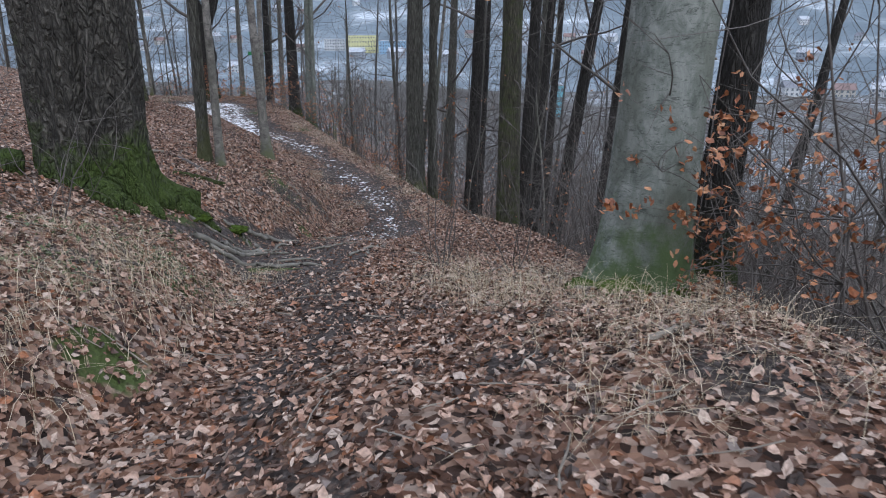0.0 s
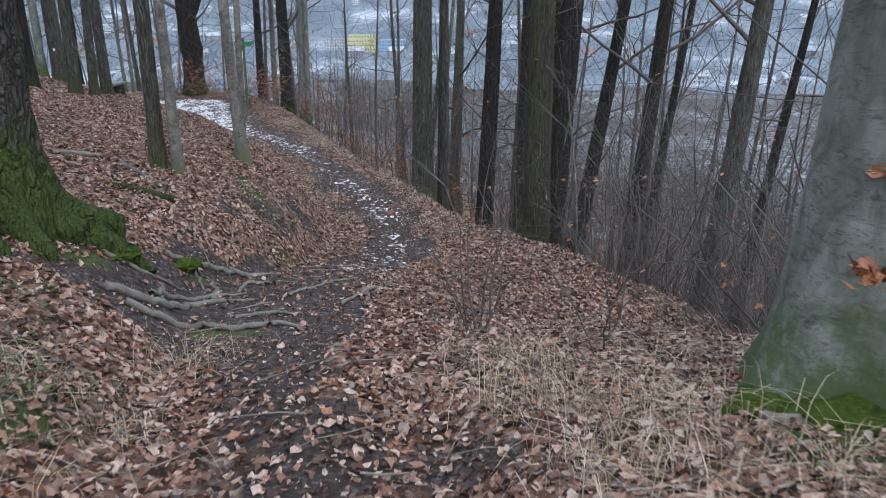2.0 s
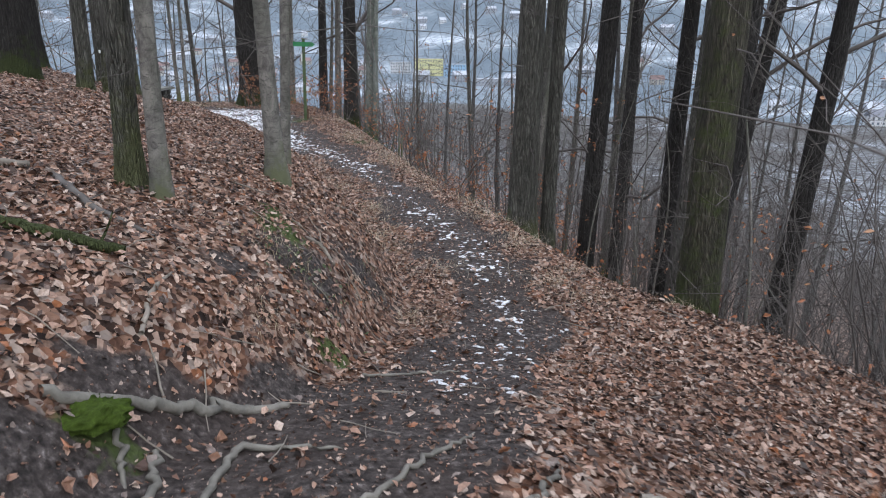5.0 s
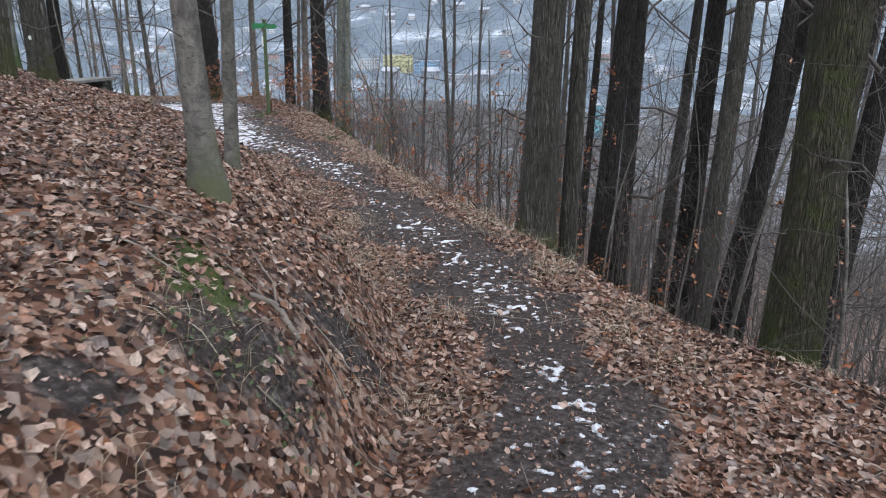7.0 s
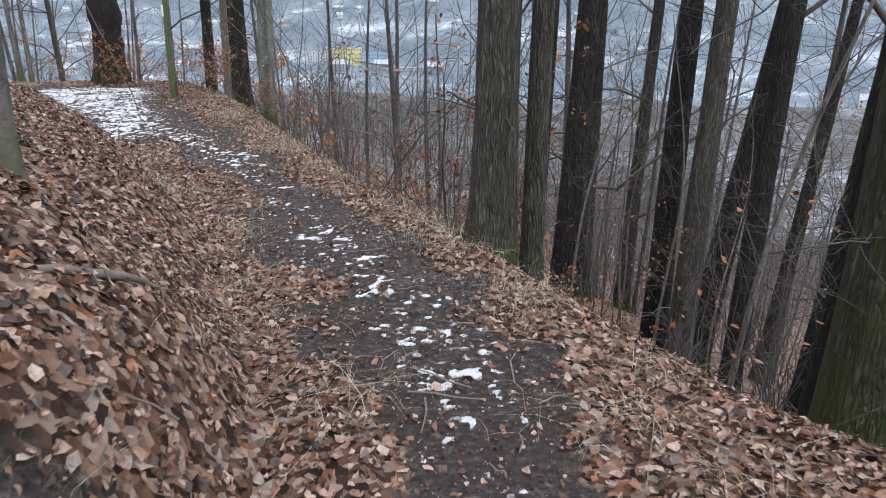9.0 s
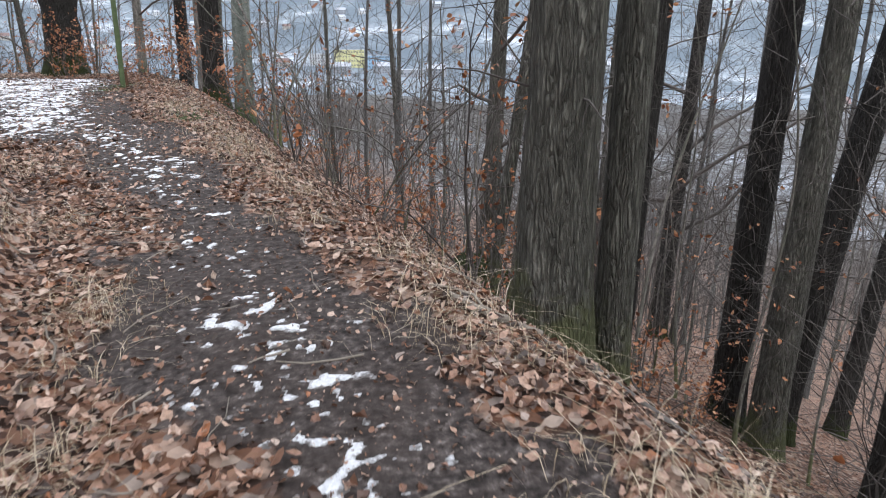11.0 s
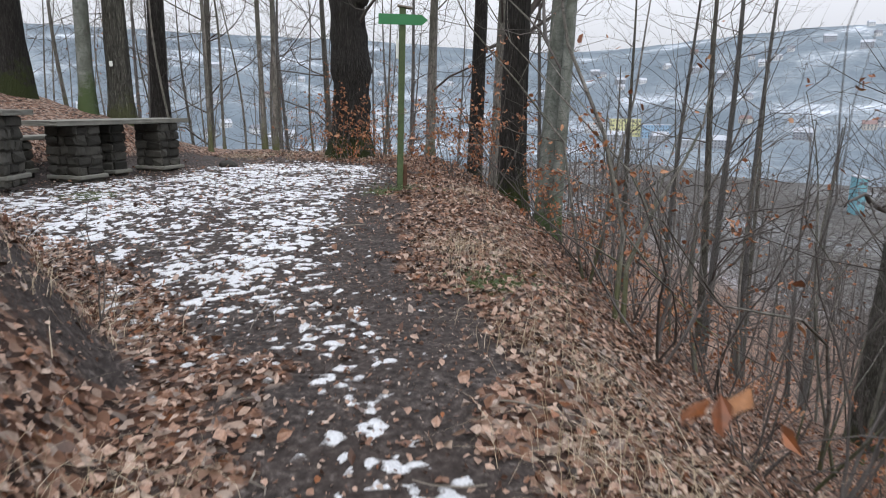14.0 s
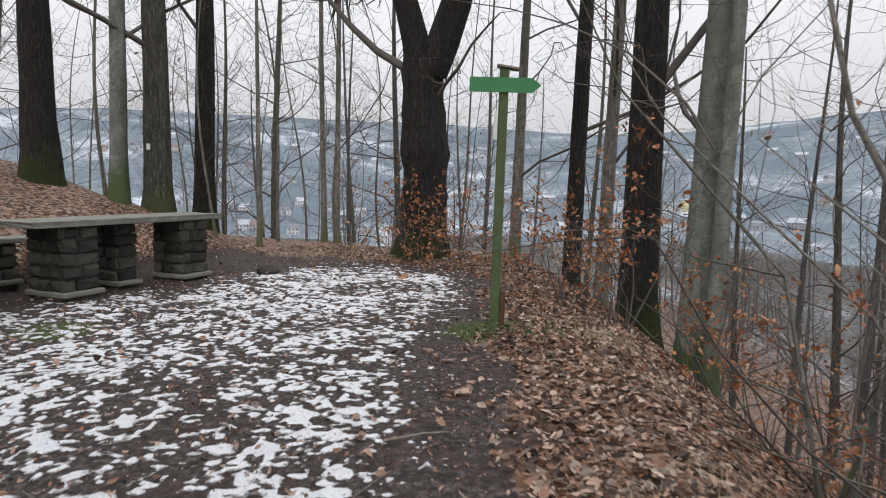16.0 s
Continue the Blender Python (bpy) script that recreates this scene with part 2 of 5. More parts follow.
def bark_material(name, dark, light, mosscol, moss_amount, stretch=(22, 22, 1.3), ridges=1.0):
    m, n, l, b = material(name, 0.9, 0.2)
    v = coords(n, l, stretch)
    o = coords(n, l)
    fine = noise_tex(n, l, v, 2.2, 8, .72, .6)
    shift = n.new("ShaderNodeVectorMath")
    shift.operation = "MULTIPLY_ADD"
    warp = n.new("ShaderNodeTexNoise")
    warp.inputs["Scale"].default_value, warp.inputs["Detail"].default_value = 1.6, 4
    l.new(v, warp.inputs["Vector"])
    l.new(warp.outputs["Color"], shift.inputs[0])
    shift.inputs[1].default_value = (1.1, 1.1, 1.1)
    l.new(v, shift.inputs[2])
    vor = n.new("ShaderNodeTexVoronoi")
    vor.feature = "DISTANCE_TO_EDGE"
    vor.inputs["Scale"].default_value = 3.0
    l.new(shift.outputs["Vector"], vor.inputs["Vector"])
    crack = ramp(n, l, vor.outputs["Distance"], (0.0, (0, 0, 0)), (.35, (1, 1, 1)))
    c = ramp(n, l, fine, (.28 if ridges > .5 else .38, dark), (.7 if ridges > .5 else .62, light))
    if ridges > .5:
        c = mixc(n, l, maths(n, l, "MULTIPLY", maths(n, l, "SUBTRACT", 1.0, crack), .55), c, tuple(.5 * q for q in dark))
    else:
        scar = noise_tex(n, l, coords(n, l, (7, 7, 22)), 1.3, 8, .85, 1.2)
        c = mixc(n, l, ramp(n, l, scar, (.53, (0, 0, 0)), (.60, (.75, .75, .75))), c, tuple(.38 * q for q in dark))
        wide = noise_tex(n, l, coords(n, l, (1, 1, .35)), 1.7, 4)
        c = mixc(n, l, ramp(n, l, wide, (.42, (0, 0, 0)), (.62, (.8, .8, .8))), c, (.085, .092, .07))
    info = n.new("ShaderNodeObjectInfo")
    patch = maths(n, l, "ADD", maths(n, l, "MULTIPLY", noise_tex(n, l, o, 1.7, 6, .7), .6), maths(n, l, "MULTIPLY", noise_tex(n, l, o, 7.5, 6, .75), .4))
    z = n.new("ShaderNodeSeparateXYZ")
    l.new(o, z.inputs["Vector"])
    low = maths(n, l, "MULTIPLY", maths(n, l, "SUBTRACT", 1.1, z.outputs["Z"]), .28, True)
    f = maths(n, l, "ADD", patch, maths(n, l, "ADD", low, maths(n, l, "MULTIPLY", info.outputs["Random"], .12)))
    c = mixc(n, l, ramp(n, l, f, (.76 - .3 * moss_amount, (0, 0, 0)), (.90 - .3 * moss_amount, (.85, .85, .85))), c, mosscol)
    l.new(c, b.inputs["Base Color"])
    h = maths(n, l, "ADD", maths(n, l, "MULTIPLY", fine, .6), maths(n, l, "MULTIPLY", crack, ridges))
    bump(n, l, b, h, 1.0 if ridges > .5 else .4, .045)
    return m


def plain_material(name, colour, rough=0.8, vary=0.25, scale=8, bumps=0.2, spec=0.3):
    m, n, l, b = material(name, rough, spec)
    v = coords(n, l)
    t = noise_tex(n, l, v, scale, 6, .65)
    t2 = noise_tex(n, l, v, scale * .15, 3)
    c = ramp(n, l, t, (.25, tuple(q * (1 - vary) for q in colour)), (.75, tuple(min(1, q * (1 + vary)) for q in colour)))
    c = mixc(n, l, ramp(n, l, t2, (.4, (0, 0, 0)), (.7, (.5, .5, .5))), c, tuple(q * (1 - vary) for q in colour))
    l.new(c, b.inputs["Base Color"])
    bump(n, l, b, t, bumps, .02)
    return m


M_GROUND = ground_material()
M_LEAF = leaf_material("dry_leaf")
M_BEECHLEAF = leaf_material("hanging_leaf", ((0, (.16, .05, .02)), (.35, (.30, .10, .035)), (.7, (.40, .17, .07)), (1, (.46, .25, .13))))
M_BARK = bark_material("rough_bark", (.028, .027, .023), (.27, .265, .228), (.10, .11, .05), .32, (11, 11, 1.5))
M_BARKDARK = bark_material("dark_bark", (.013, .012, .011), (.098, .092, .085), (.05, .065, .02), .2, (12, 12, 1.6))
M_BARKMOSS = bark_material("mossy_bark", (.03, .028, .022), (.17, .16, .12), (.075, .095, .032), .72, (11, 11, 1.4))
M_SAP = bark_material("sapling_bark", (.085, .08, .075), (.24, .225, .205), (.10, .11, .06), .15, (4, 4, 3), .15)
M_BEECH = bark_material("smooth_grey_bark", (.10, .115, .10), (.235, .25, .23), (.055, .085, .028), .3, (3, 3, 2), .15)
M_OLD = bark_material("old_mossy_bark", (.010, .009, .008), (.15, .14, .122), (.05, .078, .014), .44, (5, 5, 2.0))
# bark of the background woods, paled to imitate haze over distant trunks
M_FAR = bark_material("hazed_grey_bark", (.11, .108, .105), (.30, .295, .285), (.13, .14, .09), .2)
M_THIN = bark_material("thin_stem_bark", (.085, .08, .074), (.29, .27, .245), (.10, .11, .05), .3, (12, 12, 3), .3)
M_TWIG = plain_material("twig_bark", (.105, .095, .088), .85, .35, 5, .1)
M_STRAW = leaf_material("straw", ((0, (.30, .23, .14)), (.5, (.50, .41, .28)), (1, (.66, .57, .43))))
M_GREEN = leaf_material("green_leaf", ((0, (.03, .06, .015)), (.6, (.06, .10, .03)), (1, (.12, .14, .05))))
M_MOSS = plain_material("moss", (.055, .085, .014), .95, .6, 45, 1.0, .1)
def snow_material():
    m, n, l, b = material("old_snow", .6, .35)
    v = coords(n, l)
    fine, wide = noise_tex(n, l, v, 70, 5, .7), noise_tex(n, l, v, 9, 4)
    white = ramp(n, l, fine, (.3, (.55, .575, .61)), (.6, (.82, .84, .87)))
    cover = maths(n, l, "ADD", attribute(n, "thick"), maths(n, l, "MULTIPLY", maths(n, l, "SUBTRACT", maths(n, l, "ADD", fine, wide), 1.0), 1.3))
    c = mixc(n, l, ramp(n, l, cover, (.0, (0, 0, 0)), (.42, (1, 1, 1))), (.14, .13, .125), white)
    l.new(c, b.inputs["Base Color"])
    bump(n, l, b, fine, .9, .02)
    return m


M_SNOW = snow_material()
M_STONE = plain_material("rough_stone", (.085, .083, .073), .9, .6, 6, .6, .25)
_n, _l = M_STONE.node_tree.nodes, M_STONE.node_tree.links
_b = _n["Principled BSDF"]
_src = _b.inputs["Base Color"].links[0].from_socket
_i = _n.new("ShaderNodeObjectInfo")
_l.new(mixc(_n, _l, ramp(_n, _l, _i.outputs["Random"], (.0, (.35, .35, .35)), (1.0, (1, 1, 1))), (0.0, 0.0, 0.0), _src), _b.inputs["Base Color"])
M_MORTAR = plain_material("dark_mortar", (.06, .056, .05), .95, .3, 12, .5, .2)
M_SLAB = plain_material("weathered_slab", (.20, .20, .175), .85, .3, 5, .4, .3)
M_POST = plain_material("green_weathered_wood", (.075, .105, .05), .85, .35, 14, .35, .3)
M_SIGN = plain_material("green_sign_paint", (.016, .17, .055), .5, .12, 10, .08, .5)
M_PLATE = plain_material("pale_plate", (.62, .65, .62), .5, .1, 8, .05, .5)
M_RUST = plain_material("rusty_bracket", (.085, .04, .022), .8, .4, 18, .3, .4)
M_DEADWOOD = plain_material("dead_wood", (.22, .195, .165), .9, .4, 9, .5, .2)
M_ROOT = plain_material("bare_root", (.17, .16, .138), .8, .5, 9, .7, .3)


# ---- building blocks ----
def mesh_from(name, verts, faces, mats, smooth=False, index=None):
    me = bpy.data.meshes.new(name)
    verts = np.asarray(verts, np.float32).reshape(-1, 3)
    if isinstance(faces, np.ndarray):
        k = faces.shape[1]
        me.vertices.add(len(verts))
        me.vertices.foreach_set("co", verts.ravel())
        me.loops.add(faces.size)
        me.loops.foreach_set("vertex_index", faces.astype(np.int32).ravel())
        me.polygons.add(len(faces))
        me.polygons.foreach_set("loop_start", np.arange(0, faces.size, k, dtype=np.int32))
        me.update(calc_edges=True)
    else:
        me.from_pydata(verts.tolist(), [], faces)
    for m in mats if isinstance(mats, (list, tuple)) else [mats]:
        me.materials.append(m)
    if index is not None:
        me.polygons.foreach_set("material_index", np.asarray(index, np.int32))
    me.polygons.foreach_set("use_smooth", np.full(len(me.polygons), smooth))
    me.update()
    return me


def part(name, bm, mat, parent, label=""):
    me = bpy.data.meshes.new(name)
    bm.to_mesh(me)
    bm.free()
    me.materials.append(mat)
    ob = new(name, me)
    ob.parent = parent
    return tagged(ob, label)


def child(name, me, parent, label=""):
    ob = new(name, me)
    ob.parent = parent
    return tagged(ob, label)


class Tubes:
    """Collects tapered tubes into one quad mesh."""

    def __init__(self):
        self.v, self.f, self.count = [], [], 0

    def add(self, pts, radii, sides=5, rough=0.0, rng=None):
        pts, radii = np.asarray(pts, float), np.asarray(radii, float)
        tang = np.gradient(pts, axis=0)
        tang /= np.linalg.norm(tang, axis=1)[:, None] + 1e-9
        ref = np.array([1.0, 0, 0]) if abs(tang[0, 0]) < .8 else np.array([0, 1.0, 0])
        u = np.cross(tang, ref)
        u /= np.linalg.norm(u, axis=1)[:, None] + 1e-9
        w = np.cross(tang, u)
        a = np.arange(sides) * 2 * np.pi / sides
        rad = radii[:, None] * np.ones(sides)
        if rough and rng is not None:
            rad = rad * (1 + rough * rng.standard_normal(rad.shape))
        ring = pts[:, None] + rad[..., None] * (np.cos(a)[None, :, None] * u[:, None] + np.sin(a)[None, :, None] * w[:, None])
        k = len(pts)
        i, j = np.meshgrid(np.arange(k - 1), np.arange(sides), indexing="ij")
        j2 = (j + 1) % sides
        q = np.stack([i * sides + j, (i + 1) * sides + j, (i + 1) * sides + j2, i * sides + j2], -1).reshape(-1, 4)
        self.v.append(ring.reshape(-1, 3))
        self.f.append(q + self.count)
        self.count += k * sides

    def mesh(self, name, mat):
        return mesh_from(name, np.concatenate(self.v), np.concatenate(self.f), mat, True)


def leaf_cards(places, sizes, normals, rng, curl=.25, slim=.62):
    """Small folded leaves: six points and two quads each."""
    n = len(places)
    nrm = normals / (np.linalg.norm(normals, axis=1)[:, None] + 1e-9)
    d = rng.standard_normal((n, 3))
    d -= (d * nrm).sum(1)[:, None] * nrm
    d /= np.linalg.norm(d, axis=1)[:, None] + 1e-9
    s = np.cross(nrm, d)
    L = sizes[:, None]
    wd = L * slim * rng.uniform(.6, 1.25, (n, 1)) * .5
    c1, c2, tip = (rng.uniform(-.2, 1, (n, 1)) * curl * L for _ in range(3))
    base = places - d * L * .5
    end = places + d * L * .5 + nrm * tip * .8
    out = np.empty((n, 6, 3))
    out[:, 0] = base
    j = lambda lo, hi: rng.uniform(lo, hi, (n, 1))
    out[:, 1] = places - d * L * j(-.02, .34) - s * wd * j(.5, 1.15) + nrm * c1
    out[:, 2] = places + d * L * j(.05, .36) - s * wd * j(.45, 1.15) + nrm * c1 * j(-.3, 1.1)
    out[:, 3] = end
    out[:, 4] = places + d * L * j(.05, .36) + s * wd * j(.45, 1.15) + nrm * c2 * j(-.3, 1.1)
    out[:, 5] = places - d * L * j(-.02, .34) + s * wd * j(.5, 1.15) + nrm * c2
    k = np.arange(n)[:, None] * 6
    f = np.concatenate([k + np.array([0, 3, 2, 1]), k + np.array([0, 5, 4, 3])])
    return out.reshape(-1, 3), f


def whole_leaves(places, sizes, normals, rng, curl=.4):
    """Rounded leaves folded along the midrib: eight points and four quads each."""
    n = len(places)
    nrm = normals / (np.linalg.norm(normals, axis=1)[:, None] + 1e-9)
    d = rng.standard_normal((n, 3))
    d -= (d * nrm).sum(1)[:, None] * nrm
    d /= np.linalg.norm(d, axis=1)[:, None] + 1e-9
    s = np.cross(nrm, d)
    L = sizes[:, None]
    wd = L * rng.uniform(.20, .42, (n, 1))
    fold, bend, twist = rng.uniform(-.3, .9, (n, 1)), rng.uniform(-1, 2.2, (n, 1)) * curl, rng.uniform(-1.6, 1.6, (n, 1))
    j = lambda lo, hi: rng.uniform(lo, hi, (n, 1))
    out = np.empty((n, 8, 3))
    for k, (t, w) in enumerate(((-.5, 0), (-.17, .95), (.17, .85), (.5, 0))):
        mid = places + d * L * t + nrm * L * (bend * (t * t - .08))
        if w:
            lift = nrm * wd * fold
            out[:, 3 * k - 2] = mid
            out[:, 3 * k - 1] = mid + s * wd * w * j(.6, 1.25) + lift * j(.3, 1.5) + nrm * wd * twist * t + d * L * j(-.1, .1)
            out[:, 3 * k] = mid - s * wd * w * j(.6, 1.25) + lift * j(.3, 1.5) - nrm * wd * twist * t + d * L * j(-.1, .1)
        else:
            out[:, 0 if t < 0 else 7] = mid
    k = np.arange(n)[:, None] * 8
    f = np.concatenate([k + np.array([0, 1, 4, 2]), k + np.array([2, 4, 7, 5]), k + np.array([0, 3, 4, 1]), k + np.array([3, 6, 7, 4])])
    return out.reshape(-1, 3), f


def slope_normal(x, y):
    e = .08
    gx = (ground_z(x + e, y) - ground_z(x - e, y)) / (2 * e)
    gy = (ground_z(x, y + e) - ground_z(x, y - e)) / (2 * e)
    return np.stack([-gx, -gy, np.ones_like(gx)], -1)


# ---- ground: one sheet to the horizon ----
def axis_values(lo, hi, step, reach):
    mid = np.arange(lo, hi + step / 2, step)
    grow, d, v = [], step, 0.0
    while v < reach:
        d *= 1.17
        v += d
        grow.append(v)
    grow = np.array(grow)
    return np.concatenate([lo - grow[::-1], mid, hi + grow])


gx_ = axis_values(-15.5, 5.5, .14, 4200)
gy_ = axis_values(-2.0, 35.0, .14, 4200)
GX, GY = np.meshgrid(gx_, gy_, indexing="xy")
GZ = ground_z(GX, GY)
nx_, ny_ = len(gx_), len(gy_)
i_, j_ = np.meshgrid(np.arange(ny_ - 1), np.arange(nx_ - 1), indexing="ij")
quads = np.stack([i_ * nx_ + j_, i_ * nx_ + j_ + 1, (i_ + 1) * nx_ + j_ + 1, (i_ + 1) * nx_ + j_], -1).reshape(-1, 4)
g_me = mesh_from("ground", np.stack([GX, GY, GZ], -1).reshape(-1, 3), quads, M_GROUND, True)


def blob(x, y, cx, cy, r):
    return np.exp(-((x - cx) ** 2 + (y - cy) ** 2) / (r * r))


MOSS_AT = [(-3.1, 7.3, .3), (-3.2, 8.1, .22), (-2.75, 8.6, .2), (1.3, 4.75, .4), (-7.2, 26.2, .55), (-2.2, 4.9, .4), (-1.9, 3.3, .3), (-3.0, 11.6, .25), (-2.3, 10.6, .2), (-13.0, 31.5, .9), (-4.6, 22.6, .35), (-10.6, 24.3, .5), (-2.1, 7.05, .18), (-1.75, 7.1, .16), (-6.9, 26.6, .4), (-3.2, 11.9, .14)]
moss = sum(blob(GX, GY, *m) for m in MOSS_AT)
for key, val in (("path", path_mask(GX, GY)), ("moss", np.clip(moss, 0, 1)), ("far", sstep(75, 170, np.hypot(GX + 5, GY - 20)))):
    at = g_me.attributes.new(key, "FLOAT", "POINT")
    at.data.foreach_set("value", val.ravel().astype(np.float32))
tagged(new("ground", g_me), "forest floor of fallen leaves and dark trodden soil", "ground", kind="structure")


# ---- trees ----
def trunk_points(h, lean, rng, wob=.02, n=26):
    t = np.linspace(0, 1, n) ** 1.15
    z = t * h
    a, b2 = rng.uniform(0, 6.28, 2)
    x = lean[0] * z + wob * h * .25 * np.sin(t * 5 + a) * t
    y = lean[1] * z + wob * h * .25 * np.sin(t * 4.3 + b2) * t
    return np.stack([x - x[0], y - y[0], z], -1)


def grow(tubes, rng, start, way, length, radius, depth, ends, up=.25):
    n = 6 if depth else 4
    pts, d = [np.array(start, float)], np.array(way, float)
    for _ in range(n - 1):
        d = d + rng.standard_normal(3) * .22 + np.array([0, 0, up * .35])
        d /= np.linalg.norm(d)
        pts.append(pts[-1] + d * length / (n - 1))
    pts = np.array(pts)
    tubes.add(pts, np.linspace(radius, radius * .3, n), 6 if radius > .05 else (4 if radius > .025 else 3))
    if depth == 0:
        ends.extend(pts[2:])
        return
    for k in range(1, n):
        if rng.random() < .85:
            side = rng.standard_normal(3)
            w = d * .6 + side / np.linalg.norm(side) * .9
            r = radius * (1 - .65 * k / (n - 1)) * .55
            grow(tubes, rng, pts[k], w / np.linalg.norm(w), length * rng.uniform(.35, .6), max(r, .004), depth - 1, ends, up)


def make_tree(name, h, radius, seed, mat, lean=(0, 0), sides=14, flare=.28, low=.45, branches=16, rough=.03, stems=((0, 0),), depth=2, leaves=0, twig=None, spread=.28, bottom=-.35, nubs=4, wob=.02):
    """An empty at the foot of the trunk, with trunk, crown and, where it kept them, withered leaves."""
    rng = np.random.default_rng(seed)
    tree = new(name)
    trunk, crown, ends = Tubes(), Tubes(), []
    for dx, dy in stems:
        pts = trunk_points(h, (lean[0] + dx * .12, lean[1] + dy * .12), rng, wob)
        pts[:, 0] += dx * radius
        pts[:, 1] += dy * radius
        t = np.linspace(0, 1, len(pts))
        rad = radius / (1 if len(stems) == 1 else 1.5) * (1 - .82 * t ** 1.1) * (1 + flare * np.exp(-pts[:, 2] / (radius * 1.3 + .05)))
        foot = pts[:1] + np.array([[0, 0, bottom]])
        pts2, rad2 = np.concatenate([foot, pts]), np.concatenate([[rad[0] * 1.25], rad])
        trunk.add(pts2, rad2, sides, rough, rng)
        for k in range(branches):
            f = low + (1 - low) * (k + rng.random()) / branches
            i = min(int(np.searchsorted(pts[:, 2], f * h)), len(pts) - 1)
            a = rng.uniform(0, 6.28)
            w = np.array([math.cos(a), math.sin(a), rng.uniform(.15, .9)])
            grow(crown, rng, pts[i], w / np.linalg.norm(w), h * spread * (1.15 - .75 * f) * rng.uniform(.7, 1.3), max(.006, rad[i] * .27), depth, ends)
        for k in range(nubs):  # dead snags on the lower bole
            i = rng.integers(3, len(pts) // 2)
            a = rng.uniform(0, 6.28)
            grow(crown, rng, pts[i], np.array([math.cos(a), math.sin(a), .1]), rng.uniform(.5, 2.2), max(.005, radius * .05), 1, ends, .05)
    child("trunk", trunk.mesh("trunk", mat), tree)
    if crown.v:
        child("crown", crown.mesh("crown", twig or M_TWIG), tree, "bare winter branches")
    if leaves and ends:
        e = np.array(ends)
        e = e[e[:, 2] < h * .75]
        if len(e):
            p = e[rng.integers(0, len(e), leaves)] + rng.standard_normal((leaves, 3)) * .05
            v, f = leaf_cards(p, rng.uniform(.05, .09, leaves), rng.standard_normal((leaves, 3)) + (0, 0, .6), rng)
            child("leaves", mesh_from("leaves", v, f, M_BEECHLEAF), tree, "withered orange leaves")
    return tree


def stand(tree, x, y, label, category="tree", group="", dz=0.0, turn=0.0):
    tree.location = (x, y, gz(x, y) + dz)
    tree.rotation_euler = (0, 0, turn)
    return tagged(tree, label, category, group)


def fluted_tree(name, h, seed, mat, stems, roots, lean=(0, 0), relief=.02, grain=5.0, sides=110, branches=8):
    """A trunk of stems grown together: one skin round all of them, with root flare and bark relief."""
    rng = np.random.default_rng(seed)
    tree, crown, ends = new(name), Tubes(), []
    zs = np.concatenate([np.linspace(-.4, 1.6, 44), np.linspace(1.68, 5.0, 46)])
    th = np.arange(sides) * 2 * np.pi / sides
    ux, uy = np.cos(th), np.sin(th)
    rings = []
    for z in zs:
        up = max(z, 0)
        far = np.full(sides, .02)
        for cx, cy, r, sx, sy in stems:
            ax, ay, rr_ = cx + sx * up, cy + sy * up, r * (1 - .035 * up) * (1 + .22 * math.exp(-up / .35))
            b2 = ux * ax + uy * ay
            d2 = b2 * b2 - (ax * ax + ay * ay - rr_ * rr_)
            far = np.maximum(far, np.where(d2 > 0, b2 + np.sqrt(np.maximum(d2, 0)), 0))
        far = (far + .5 * np.roll(far, 1) + .5 * np.roll(far, -1)) / 2
        for a, reach, wide, tall in roots:
            gap = np.abs((th - a + np.pi) % (2 * np.pi) - np.pi)
            far = far + reach * np.exp(-(gap / wide) ** 2) * math.exp(-max(z + .1, 0) / tall)
        skin = np.array([noise.noise(Vector((c * f * grain * 2.2, q * f * grain * 2.2, z * grain * .35 + seed))) + .5 * noise.noise(Vector((c * f * grain * 5, q * f * grain * 5, z * grain * 1.3))) for c, q, f in zip(ux, uy, far)])
        far = far + relief * skin
        rings.append(np.stack([ux * far + lean[0] * up, uy * far + lean[1] * up, np.full(sides, z)], -1))
    i, j = np.meshgrid(np.arange(len(zs) - 1), np.arange(sides), indexing="ij")
    j2 = (j + 1) % sides
    q = np.stack([i * sides + j, i * sides + j2, (i + 1) * sides + j2, (i + 1) * sides + j], -1).reshape(-1, 4)
    child("trunk", mesh_from("trunk", np.concatenate(rings), q, mat, True), tree)
    upper = Tubes()
    for cx, cy, r, sx, sy in stems:
        t = np.linspace(4.6, h, 16)
        pts = np.stack([cx + (sx + lean[0]) * t + .1 * np.sin(t * .7 + cx), cy + (sy + lean[1]) * t, t], -1)
        rad = r * .83 * (1 - .8 * (t - 4.6) / (h - 4.6))
        upper.add(pts, rad, 18, .02, rng)
        for k in range(branches):
            n = int(rng.integers(3, 16))
            a = rng.uniform(0, 6.28)
            w = np.array([math.cos(a), math.sin(a), rng.uniform(.2, .9)])
            grow(crown, rng, pts[n], w / np.linalg.norm(w), rng.uniform(2, 4.5), max(.01, rad[n] * .3), 2, ends)
    for _ in range(9):  # thin shoots on the lower bole
        a, z = rng.uniform(0, 6.28), rng.uniform(.8, 3.5)
        cx, cy, r, sx, sy = stems[rng.integers(0, len(stems))]
        grow(crown, rng, (cx + sx * z + lean[0] * z + r * .8 * math.cos(a), cy + sy * z + lean[1] * z + r * .8 * math.sin(a), z), np.array([math.cos(a), math.sin(a), .15]), rng.uniform(.6, 1.6), .007, 1, ends, .05)
    child("upper_stems", upper.mesh("upper_stems", mat), tree)
    child("crown", crown.mesh("crown", M_TWIG), tree, "bare winter branches")
    return tree


